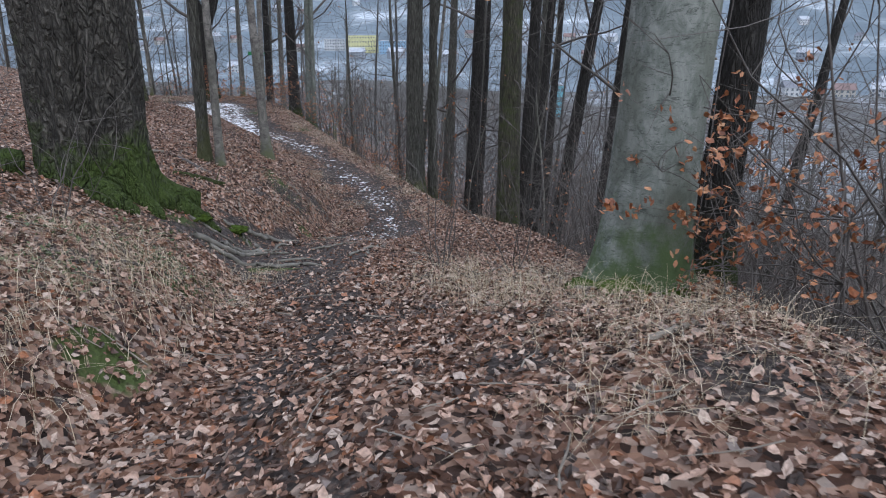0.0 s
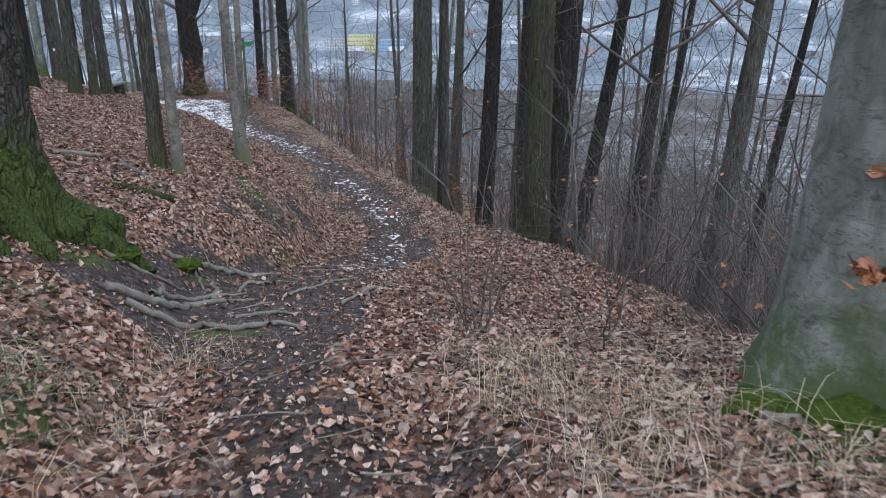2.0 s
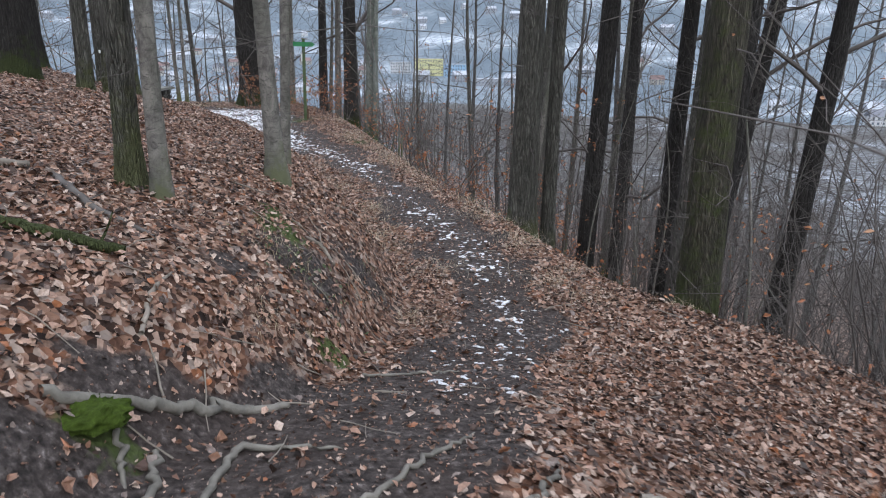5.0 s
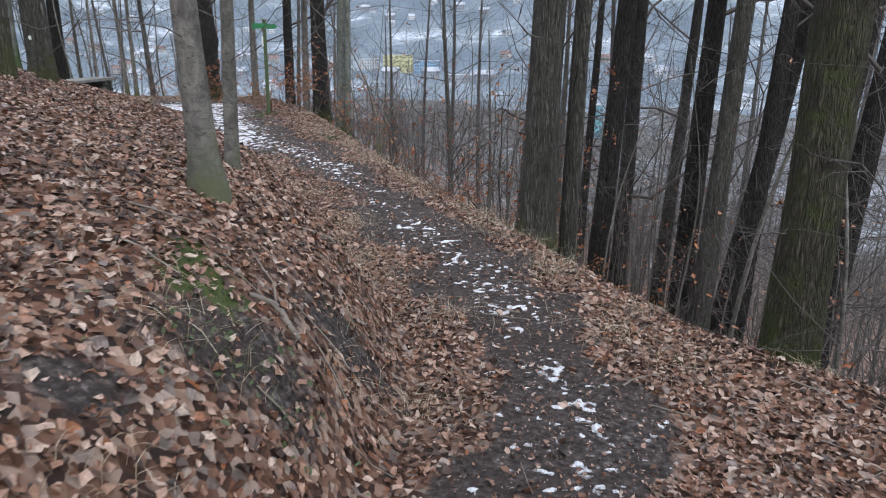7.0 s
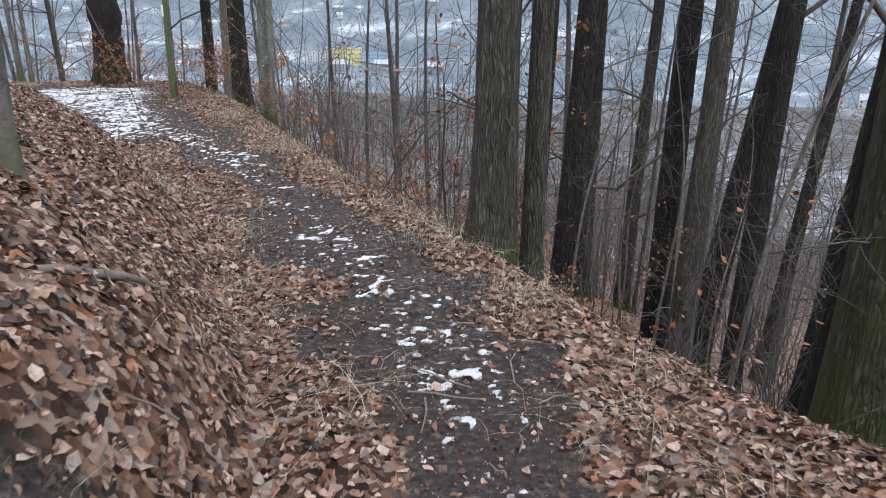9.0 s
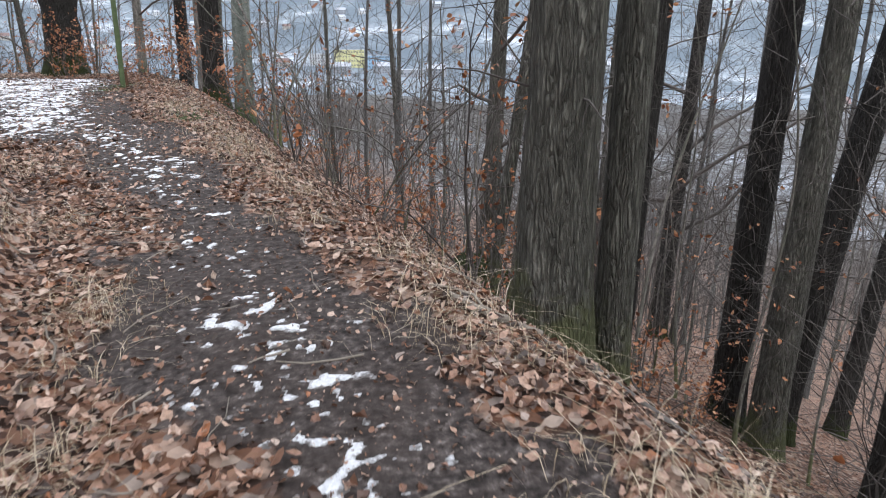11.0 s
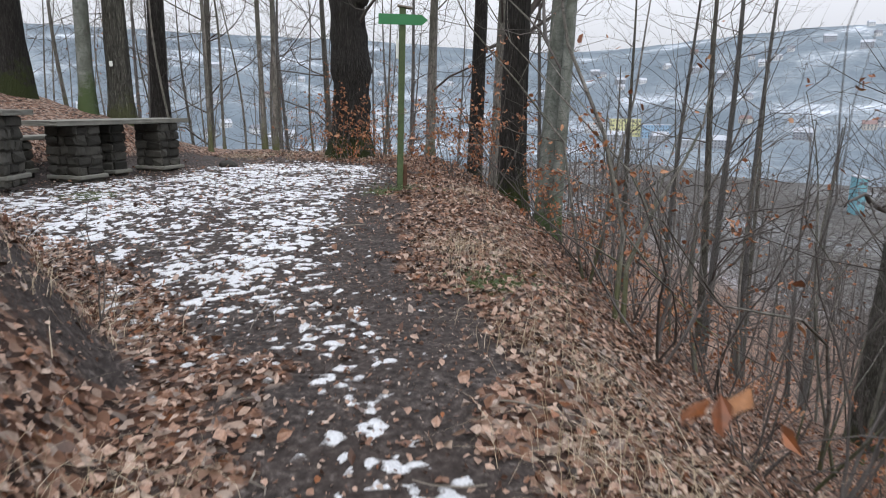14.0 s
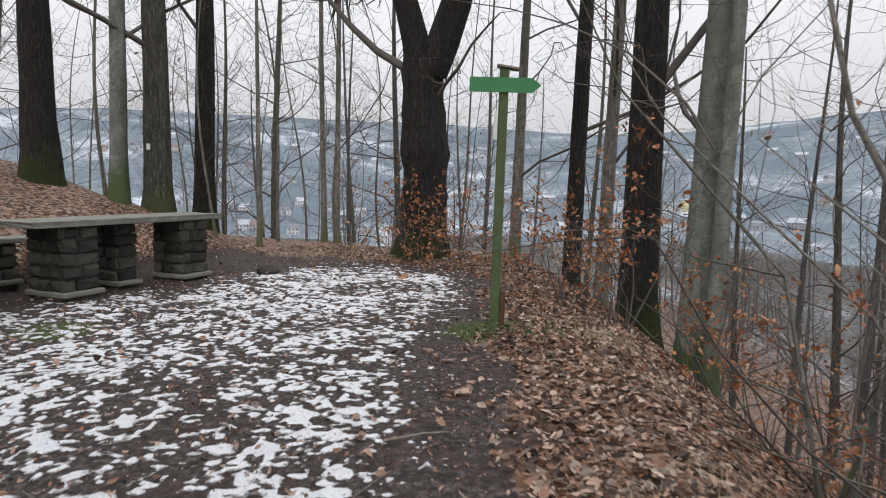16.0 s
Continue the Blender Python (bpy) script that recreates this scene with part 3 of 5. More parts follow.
GREY = "tall bare tree with ridged grey-brown bark on the slope"
# x, y, radius, height, lean x, lean y, bark, label
BIG = [
    (-0.77, 17.85, .25, 19, .012, .0, M_BARK, "stout bare tree with ridged greenish bark beside the path"),
    (-0.29, 18.06, .14, 18, .004, .0, M_BARK, GREY),
    (0.87, 21.86, .23, 20, .036, .0, M_BARKDARK, GREY),
    (2.72, 27.9, .26, 20, .01, .0, M_BARKDARK, GREY),
    (4.73, 30.48, .25, 19, .031, .0, M_BARKDARK, GREY),
    (2.86, 22.42, .255, 20, .017, .009, M_BARKDARK, GREY),
    (3.04, 21.62, .235, 20, .016, .0, M_BARK, GREY),
    (2.65, 18.9, .16, 18, .04, .03, M_BARKDARK, GREY),
    (1.51, 14.82, .275, 20, -.01, .0, M_BARKMOSS, "stout tree with green mossy bark below the path"),
    (1.95, 15.9, .17, 18, .03, .0, M_BARKDARK, GREY),
    (3.9, 22.89, .27, 19, .12, .0, M_BARKDARK, "leaning dark tree on the slope"),
    (5.0, 20.8, .28, 19, .061, .0, M_BARKDARK, GREY),
    (5.81, 17.05, .29, 19, .065, .0, M_BARK, GREY),
    (6.8, 25.5, .2, 18, .12, .05, M_BARKDARK, GREY),
    (7.9, 19.7, .18, 16, .10, .03, M_BARKDARK, GREY),
    (8.9, 17.6, .2, 17, .12, .03, M_BARKDARK, GREY),
    (-0.85, 21.3, .085, 14, .12, .0, M_BARK, "leaning bare tree on the leafy slope"),
    (-0.55, 21.5, .08, 13, .09, .02, M_THIN, "slender leaning tree on the leafy slope"),
    (0.2, 33.0, .31, 18, .03, .05, M_BARK, GREY),
    (1.6, 28.5, .15, 17, .03, .05, M_BARKDARK, GREY),
    (2.6, 29.5, .14, 17, .03, .05, M_BARK, GREY),
    (-10.3, 34.8, .14, 13, .03, .0, M_THIN, "pale broken-topped tree at the clearing's rim"),
    (-8.6, 33.6, .19, 17, .02, .0, M_BARKDARK, GREY),
    (-7.6, 32.0, .13, 16, .03, .0, M_THIN, GREY),
    (-6.5, 29.5, .25, 19, .01, .0, M_BARKDARK, "dark rough-barked tree at the clearing's rim"),
    (-5.75, 29.0, .19, 18, .03, .02, M_BEECH, "smooth grey beech with green algae on the bark"),
    (-5.5, 28.6, .10, 16, .02, .02, M_BEECH, "smooth grey beech stem"),
    (-16.9, 28.1, .30, 20, -.03, .0, M_BARKDARK, "thick dark tree on the bank behind the tables"),
    (-15.6, 28.7, .16, 18, .04, .0, M_BEECH, "slim grey beech on the bank behind the tables"),
    (-15.3, 29.3, .25, 19, .0, .0, M_BARK, "grey tree with a white trail mark on the bark"),
    (-15.2, 30.3, .21, 19, .03, .0, M_BARKDARK, "dark tree on the bank behind the tables"),
    (-14.9, 33.8, .08, 14, -.01, .0, M_THIN, "thin twin stem at the clearing's rim"),
    (-14.6, 33.9, .08, 14, .01, .0, M_THIN, "thin twin stem at the clearing's rim"),
    (-14.4, 31.0, .055, 10, .0, .0, M_THIN, "thin bare sapling at the clearing's rim"),
    (-4.1, 11.3, .105, 13, .03, .0, M_BARK, "slender tree on the leafy bank"),
    (-3.83, 11.25, .075, 12, .02, .0, M_SAP, "slender grey tree on the leafy bank"),
    (-8.4, 17.5, .13, 15, .03, .0, M_BARK, "bare tree up on the bank"),
    (-8.1, 17.7, .10, 14, .06, .0, M_BARK, "bare tree up on the bank"),
    (-9.4, 17.2, .30, 18, .06, .0, M_BARKDARK, "thick dark tree up on the bank"),
    (-8.7, 19.5, .13, 16, .02, .0, M_BARK, "bare tree up on the bank"),
    (-12.2, 21.0, .25, 18, .0, .0, M_BARKDARK, "thick dark tree up on the bank"),
]
for k, (x, y, r, h, lx, ly, mat, label) in enumerate(BIG):
    stand(make_tree("tree", h, r, 100 + k, mat, (lx, ly), 16 if r > .15 else 10, branches=10 if r > .1 else 9, depth=3 if y > 26 and r > .1 else 2, low=.12 if y > 26 else (.3 if r > .12 else .2), nubs=7 if x > -3 else 5), x, y, label)

# the beech by the path with a second dark stem behind it
stand(fluted_tree("tree", 21, 7, M_BEECH, ((0, 0, .37, 0, 0),), ((3.5, .22, .5, .3), (4.9, .2, .4, .25), (.3, .16, .5, .25), (1.8, .2, .5, .3)), (.045, .05), .008, 3.0, branches=18), 1.72, 5.4, "thick smooth grey beech with moss round its foot")
stand(make_tree("tree", 18, .19, 8, M_BARKDARK, (.05, .05), 16, .5), 2.5, 5.9, "dark tree close behind the grey beech")
# the old many-stemmed tree beside the path
stand(fluted_tree("tree", 19, 9, M_OLD, ((-.34, -.06, .27, -.03, 0), (-.06, -.2, .22, -.02, -.01), (.1, .12, .26, .0, .02), (.22, -.16, .17, .01, -.01), (.36, -.02, .23, .02, 0)), ((5.75, .5, .14, .2), (4.75, .28, .22, .2), (3.9, .3, .2, .2), (.45, .5, .2, .18), (2.6, .35, .3, .2)), (-.01, .03), .045, 3.2, 170), -3.92, 7.45, "old tree of joined dark stems with mossy roots")
# pale twin saplings by the bank's edge
stand(make_tree("tree", 11, .09, 10, M_SAP, (-.03, .0), 12, .6, branches=9, nubs=9), -3.44, 12.84, "pale crooked sapling on the edge of the bank")
stand(make_tree("tree", 10, .072, 12, M_SAP, (.05, .0), 12, .5, branches=9, nubs=11), -4.08, 15.0, "pale crooked sapling on the edge of the bank")

# ---- woods on the slope, the bank and beyond the clearing ----
def scatter(count, seed, test, lo, hi, gap=1.0):
    rng, out, tries = np.random.default_rng(seed), [], 0
    while len(out) < count and tries < 20000:
        tries += 1
        x, y = rng.uniform(lo[0], hi[0]), rng.uniform(lo[1], hi[1])
        if test(x, y) and all((x - a) ** 2 + (y - b) ** 2 > gap * gap for a, b in out):
            out.append((x, y))
    return out


def beside(x, y):
    """Metres to the outer side of the rim on the valley side."""
    return x - float(col(np.array(y), 4))


def plant(templates, spots, seed, label, category, group, size=(.8, 1.2), tilt=3):
    rng = np.random.default_rng(seed)
    for k, (x, y) in enumerate(spots):
        t = templates[k % len(templates)]
        s = rng.uniform(*size)
        m = pose(x, y, gz(x, y), rng.uniform(-tilt, tilt), rng.uniform(-tilt, tilt), rng.uniform(0, 360)) @ Matrix.Scale(s, 4)
        if k < len(templates):
            t.matrix_basis = m
            tagged(t, label, category, group)
        else:
            c = t.copy()
            scene.collection.objects.link(c)
            for o in t.children:
                d = o.copy()
                scene.collection.objects.link(d)
                d.parent = c
            c.matrix_basis = m


FOREST = [make_tree("tree", h, r, 300 + k, mat, (lx, 0), 7, branches=30, depth=1, low=.12, spread=.24, nubs=0, wob=.05)
          for k, (h, r, mat, lx) in enumerate([(17, .15, M_FAR, .02), (15, .11, M_FAR, .0), (18, .18, M_BARK, .03), (13, .09, M_FAR, .04), (16, .13, M_FAR, -.02), (14, .10, M_FAR, .05)])]
plant(FOREST, scatter(135, 5, lambda x, y: 8.5 < beside(x, y) < 62, (-14, -8), (60, 70), 1.7), 6, "bare winter tree in the woods on the slope", "tree", "woods below the path")
FOREST2 = [copy_thing(t, Matrix()) for t in FOREST[:4]]
plant(FOREST2, scatter(24, 8, lambda x, y: x < -11 - .25 * max(0, 22 - y) and (x < -17.5 or y < 20), (-48, -6), (-9, 50), 2.2), 9, "bare winter tree on the bank above the path", "tree", "woods above the path")
FOREST3 = [copy_thing(t, Matrix()) for t in FOREST[1:5]]
plant(FOREST3, scatter(34, 12, lambda x, y: x < 4 and y > 37.5 and abs(x + 13 + (y - 36) * .2) > .8, (-34, 37), (4, 66), 2.2), 13, "bare winter tree beyond the clearing", "tree", "woods beyond the clearing")
FOREST4 = [copy_thing(t, Matrix()) for t in FOREST[:3]]
plant(FOREST4, scatter(6, 15, lambda x, y: abs(x) > 3, (-14, -22), (14, -3), 3), 16, "bare winter tree behind the start of the path", "tree", "woods behind")

SAPLING = [make_tree("sapling", h, r, 400 + k, M_THIN, (lx, 0), 6, .3, branches=10 if k in (0, 5) else 14, depth=2 if k in (0, 5) else 1, low=.12, spread=.30, leaves=lv, nubs=0, bottom=-.15, wob=.20)
           for k, (h, r, lx, lv) in enumerate([(7, .032, .05, 0), (5.5, .022, -.08, 0), (6.5, .038, .09, 0), (4.5, .017, .0, 60), (3.6, .015, .12, 110), (8, .045, -.06, 0), (5, .024, .1, 40)])]
plant(SAPLING, scatter(18, 21, lambda x, y: 1.2 < beside(x, y) < 9 and y > 20.5, (-12, 19), (6, 38), .55), 22, "thin bare sapling among the leaves on the slope", "sapling", "saplings on the slope", (.65, 1.05), 9)
SAPLING2 = [copy_thing(t, Matrix()) for t in SAPLING[:3] + SAPLING[5:6]]
plant(SAPLING2, scatter(16, 24, lambda x, y: 3.4 < beside(x, y) < 13 and y < 19.5, (-3, 4), (14, 20), .6), 25, "thin bare sapling in the brush below the path", "sapling", "brush below the path", tilt=8)
SAPLING4 = [copy_thing(t, Matrix()) for t in SAPLING]
plant(SAPLING4, scatter(44, 26, lambda x, y: 4.5 < beside(x, y) < 24, (-6, 2), (26, 44), .9), 29, "thin bare sapling lower on the wooded slope", "sapling", "brush lower on the slope", (1.0, 1.5), 7)
SAPLING3 = [copy_thing(t, Matrix()) for t in SAPLING[:3] + SAPLING[5:]]
plant(SAPLING3, scatter(36, 27, lambda x, y: (x < -14.5 and y < 33) or (y > 33.2 and beside(x, y) < -.5), (-24, 27.5), (-9, 42), .8), 28, "thin bare sapling behind the tables", "sapling", "saplings round the clearing")


def brush(name, stems, height_, seed, mat, leaves=0, spread=.5, radius=.009, size=(.05, .09)):
    """A many-stemmed shrub rising from one stool."""
    rng = np.random.default_rng(seed)
    ob, ends = new(name), []
    for _ in range(stems):
        a, lean, tubes = rng.uniform(0, 6.28), rng.uniform(.05, spread), Tubes()
        w = np.array([math.cos(a) * lean, math.sin(a) * lean, 1])
        grow(tubes, rng, (math.cos(a) * .06, math.sin(a) * .06, -.05), w / np.linalg.norm(w), height_ * rng.uniform(.6, 1.1), radius * rng.uniform(.7, 1.3), 1, ends, .1)
        child("stem", tubes.mesh("stem", mat), ob)
    if leaves:
        e = np.array(ends)
        p = e[rng.integers(0, len(e), leaves)] + rng.standard_normal((leaves, 3)) * .04
        v, f = leaf_cards(p, rng.uniform(*size, leaves), rng.standard_normal((leaves, 3)) + (0, 0, .5), rng)
        child("foliage", mesh_from("foliage", v, f, M_BEECHLEAF), ob, "withered orange leaves")
    return ob


TANGLE = [brush("bare_shrub", 9, h, 530 + k, M_TWIG, lv, .8, .012) for k, (h, lv) in enumerate([(3.2, 0), (3.8, 5), (2.6, 12)])]
plant(TANGLE, scatter(66, 36, lambda x, y: .9 < beside(x, y) < 6, (2.5, 2), (9, 17), .6), 37, "tall tangled bare brush below the rim", "shrub", "tangled brush", (.8, 1.3))
# young beeches that kept their orange leaves
ORANGE = [brush("beech_shrub", 6, h, 500 + k, M_TWIG, lv, .8, .009, (.04, .07)) for k, (h, lv) in enumerate([(1.4, 300), (1.0, 240), (1.7, 330)])]
plant(ORANGE, [(-7.6, 29.2), (-7.0, 28.0), (-6.3, 27.6), (-8.4, 30.4), (-9.5, 31.3), (-10.6, 31.0), (-10.35, 30.7), (-9.9, 31.0), (-5.5, 27.0), (-4.9, 26.4), (-4.5, 25.6), (-3.9, 25.0), (-3.2, 24.2), (-2.6, 26.0),
               (-1.6, 23.2), (-.6, 22.4), (-1.9, 21.6), (-12.6, 34.0), (-14.2, 34.6), (-4.0, 28.4), (-3.4, 30.0), (-5.6, 30.8), (-1.2, 25.8), (-.4, 20.2), (.6, 20.2), (.3, 18.6), (1.5, 20.4), (-8.0, 32.6), (-2.2, 28.6)],
      31, "young beech with withered orange leaves", "shrub", "young beeches", (.7, 1.2))
BARE = [brush("bare_shrub", 7, h, 520 + k, M_TWIG, 4, .7, .007) for k, h in enumerate([1.3, 1.0, 1.7])]
plant(BARE, [(2.6, 7.2), (3.2, 6.2), (2.9, 8.4), (2.4, 9.6), (3.1, 10.4), (1.7, 12.4), (2.2, 11.4), (2.4, 13.2), (2.9, 4.4), (3.4, 5.2), (.6, 15.4), (3.8, 8.6), (3.0, 3.4), (4.2, 6.9), (4.2, 10.2), (3.4, 12.0), (1.2, 17.0), (-2.9, 22.2), (-1.6, 24.4), (-3.6, 27.2), (-6.0, 31.6), (-12.2, 33.2), (-13.4, 32.6)],
      33, "bare tangled shrub on the rim of the slope", "shrub", "bare shrubs", (.8, 1.3))
TANGLE = [brush("bare_shrub", 9, h, 580 + k, M_TWIG, 6, .55, .011) for k, h in enumerate([4.6, 3.8, 5.4])]
rng = np.random.default_rng(58)
plant(TANGLE, [(4.6 + rng.uniform(0, 5.5) - .16 * y, y) for y in rng.uniform(7, 34, 38)],
      35, "tall bare shrub with tangled grey twigs on the slope", "shrub", "bare shrubs on the slope", (.8, 1.25))
s1 = brush("bare_shrub", 6, 1.5, 540, M_TWIG, 1, .3, .010)
stand(s1, -.02, 7.15, "bare shrub of upright dark stems in the leaves", "shrub")
s2 = brush("bare_shrub", 5, 1.7, 541, M_TWIG, 0, .6, .008)
stand(s2, .75, 6.35, "bare shrub with long arching twigs", "shrub")
s3 = brush("bare_shrub", 6, 1.3, 542, M_TWIG, 0, .9, .008)
stand(s3, -3.3, 5.4, "bare twiggy shrub beside the old mossy tree", "shrub")
s5 = brush("bare_shrub", 6, 1.7, 544, M_TWIG, 0, .9, .008)
stand(s5, -4.2, 5.6, "bare twiggy shrub beside the old mossy tree", "shrub")
s4 = brush("bare_shrub", 3, .8, 543, M_TWIG, 0, .5, .006)
stand(s4, -6.6, 20.8, "small bare shoot on the leafy bank", "shrub")
for k, (x, y, h, n, lv) in enumerate([(-3.95, 24.1, 4.6, 2, 26), (-3.2, 24.9, 4.2, 1, 14), (-4.5, 25.6, 5.0, 2, 20), (-2.4, 23.2, 4.0, 1, 10), (-2.0, 25.0, 5.0, 2, 12), (-3.5, 26.8, 5.5, 1, 10), (-.8, 24.0, 4.6, 2, 8)]):
    stand(brush("sapling", n, h, 590 + k, M_THIN, lv, .14, .02, (.05, .08)), x, y, "crooked grey sapling with a few orange leaves on the slope", "sapling", "crooked saplings")
for k, (x, y, h) in enumerate([(-3.55, 23.5, 2.6), (-3.0, 24.6, 3.0), (-2.3, 22.9, 2.4), (-4.2, 26.3, 2.6)]):
    stand(brush("beech_shrub", 6, h, 550 + k, M_TWIG, 18, 1.0, .013), x, y, "spreading young beech with a few orange leaves", "shrub", "young beeches")
# low boughs with orange leaves in front of the grey trunk
for k, (x, y, z, ways) in enumerate([(3.0, 4.6, .55, ((-1, .05, .18), (-.9, -.2, .35), (-1, .15, .02), (-.6, -.3, .6))), (3.15, 4.9, 1.15, ((-1, -.1, .2), (-.8, -.25, .45), (-1, .1, -.05), (.6, -.3, .4)))]):
    rng = np.random.default_rng(580 + k)
    ob, ends = new("beech_bough"), []
    for w in ways:
        tubes = Tubes()
        grow(tubes, rng, (0, 0, z), np.array(w) / np.linalg.norm(w), rng.uniform(1.2, 1.7), .011, 1, ends, .05)
        child("twig", tubes.mesh("twig", M_TWIG), ob)
    tubes = Tubes()
    tubes.add([(0, 0, -.1), (.03, 0, z * .5), (0, 0, z + .02)], (.02, .017, .012), 6)
    child("stem", tubes.mesh("stem", M_TWIG), ob)
    e = np.array(ends)
    pl_ = e[rng.integers(0, len(e), 190)] + rng.standard_normal((190, 3)) * .03
    v, f = leaf_cards(pl_, rng.uniform(.05, .085, 190), rng.standard_normal((190, 3)) + (0, -.3, .6), rng)
    child("foliage", mesh_from("foliage", v, f, M_BEECHLEAF), ob, "withered orange leaves")
    stand(ob, x, y, "low beech bough with orange leaves before the grey beech", "shrub", "young beeches")
for k, (x, y, h) in enumerate([(-1.2, 19.5, 2.7), (-.2, 19.9, 2.3), (-1.0, 21.0, 3.2), (-.55, 20.4, 2.6), (-10.75, 30.85, 1.9)]):
    stand(brush("beech_shrub", 4, h, 570 + k, M_TWIG, 150, .45, .013, (.05, .085)), x, y, "upright young beech with withered orange leaves", "shrub", "young beeches")
# beech boughs with orange leaves in front of the grey trunk
for k, (x, y, h, lv, a) in enumerate([(2.55, 4.75, 1.7, 260, 0), (2.15, 4.35, 1.25, 200, 2), (3.0, 4.9, 2.0, 240, 1)]):
    stand(brush("beech_shrub", 7, h, 560 + k, M_TWIG, lv, 1.3, .008, (.045, .075)), x, y, "young beech with orange leaves before the grey beech", "shrub", "young beeches")


# ---- the oak, the saplings' mark and the signpost ----
def make_oak():
    rng = np.random.default_rng(77)
    oak, trunk, crown, ends = new("oak_tree"), Tubes(), Tubes(), []
    z = np.linspace(-.3, 3.9, 18)
    pts = np.stack([.02 * z + .05 * np.sin(z * 1.3), .03 * np.sin(z), z], -1)
    rad = .40 * (1 + .45 * np.exp(-np.maximum(z, 0) / .35)) * (1 - .03 * z) + .035 * np.sin(z * 4.2) ** 2
    rad[np.abs(z - 2.1) < .25] += .05
    trunk.add(pts, rad, 22, .035, rng)
    for way, r, ln in (((-.12, -.1, 1), .25, 9.0), ((.42, .05, 1), .31, 9.5)):
        d, p, line = np.array(way, float), pts[-2] + np.array([way[0] * .4, 0, -.25]), []
        for k in range(16):
            line.append(p.copy())
            d = d + rng.standard_normal(3) * .07 + (0, 0, .04)
            d /= np.linalg.norm(d)
            p = p + d * ln / 15
        line = np.array(line)
        rr = np.linspace(r, r * .18, 16)
        trunk.add(line, rr, 16, .03, rng)
        for k in range(3, 16):
            for _ in range(2):
                a = rng.uniform(0, 6.28)
                w = np.array([math.cos(a), math.sin(a), rng.uniform(.0, .6)])
                grow(crown, rng, line[k], w / np.linalg.norm(w), rng.uniform(1.6, 3.6), max(.02, rr[k] * .4), 2, ends, .15)
    for p0, way, ln, r in (((-.3, 0, 3.5), (-.9, -.1, .8), 3.5, .08), ((.75, .1, 4.6), (.9, 0, .75), 4.0, .12), ((.3, 0, 2.9), (.8, -.3, .5), 2.2, .04)):
        grow(crown, rng, p0, np.array(way) / np.linalg.norm(way), ln, r, 2, ends, .2)
    child("trunk", trunk.mesh("trunk", M_BARKDARK), oak)
    child("crown", crown.mesh("crown", M_TWIG), oak, "gnarled bare branches")
    return oak


oak = make_oak()
stand(oak, -10.9, 31.5, "old forked oak with dark furrowed bark at the clearing's edge", "tree")


def box(bm, sx, sy, sz, x=0, y=0, z=0, bev=.0, rz=0.0, seg=1):
    g = bmesh.ops.create_cube(bm, size=1)
    bmesh.ops.scale(bm, vec=(sx, sy, sz), verts=g["verts"])
    if bev:
        es = list({e for v in g["verts"] for e in v.link_edges})
        r = bmesh.ops.bevel(bm, geom=es, offset=bev, segments=seg, profile=.6, affect="EDGES")
        vs = list({v for f in r["faces"] for v in f.verts} | {v for v in g["verts"] if v.is_valid})
    else:
        vs = g["verts"]
    bmesh.ops.rotate(bm, cent=(0, 0, 0), matrix=Matrix.Rotation(rz, 3, "Z"), verts=vs)
    bmesh.ops.translate(bm, vec=(x, y, z), verts=vs)
    return vs


def signpost():
    post = new("signpost")
    bm = bmesh.new()
    box(bm, .085, .085, 2.75, 0, 0, 1.03, .008)
    part("post", bm, M_POST, post)
    bm = bmesh.new()
    vs = box(bm, .20, .13, .022, .03, 0, 2.415, .005)
    bmesh.ops.rotate(bm, cent=(0, 0, 2.415), matrix=Matrix.Rotation(radians(8), 3, "Y"), verts=vs)
    part("cap", bm, M_DEADWOOD, post, "small weathered wooden cap")
    bm = bmesh.new()
    outline = [(-.31, -.065), (.25, -.065), (.33, 0), (.25, .065), (-.31, .065)]
    front = [bm.verts.new((x, -.06, 2.25 + z)) for x, z in outline]
    back = [bm.verts.new((x, -.04, 2.25 + z)) for x, z in outline]
    bm.faces.new(front)
    bm.faces.new(back[::-1])
    for k in range(5):
        bm.faces.new((front[k], back[k], back[(k + 1) % 5], front[(k + 1) % 5]))
    bmesh.ops.recalc_face_normals(bm, faces=bm.faces)
    part("arrow_board", bm, M_SIGN, post, "green wooden arrow board")
    bm = bmesh.new()
    box(bm, .035, .10, .24, -.062, 0, 1.88, .004)
    part("plate", bm, M_PLATE, post, "small pale trail plate")
    bm = bmesh.new()
    box(bm, .05, .09, .44, .07, 0, .16, .006)
    part("bracket", bm, M_RUST, post, "rust-brown ground bracket")
    post.matrix_basis = pose(-7.2, 26.35, gz(-7.2, 26.35), 0, 1.2, 24)
    return tagged(post, "green weathered wooden signpost with an arrow board", "signpost")


signpost()
bm = bmesh.new()
box(bm, .07, .012, .11, 0, 0, 0, .003)
mark = part("trail_mark", bm, M_PLATE, None)
mark.matrix_basis = pose(-15.2, 29.03, .1, 0, 0, 26)
tagged(mark, "small white trail mark on a tree trunk", "sign")


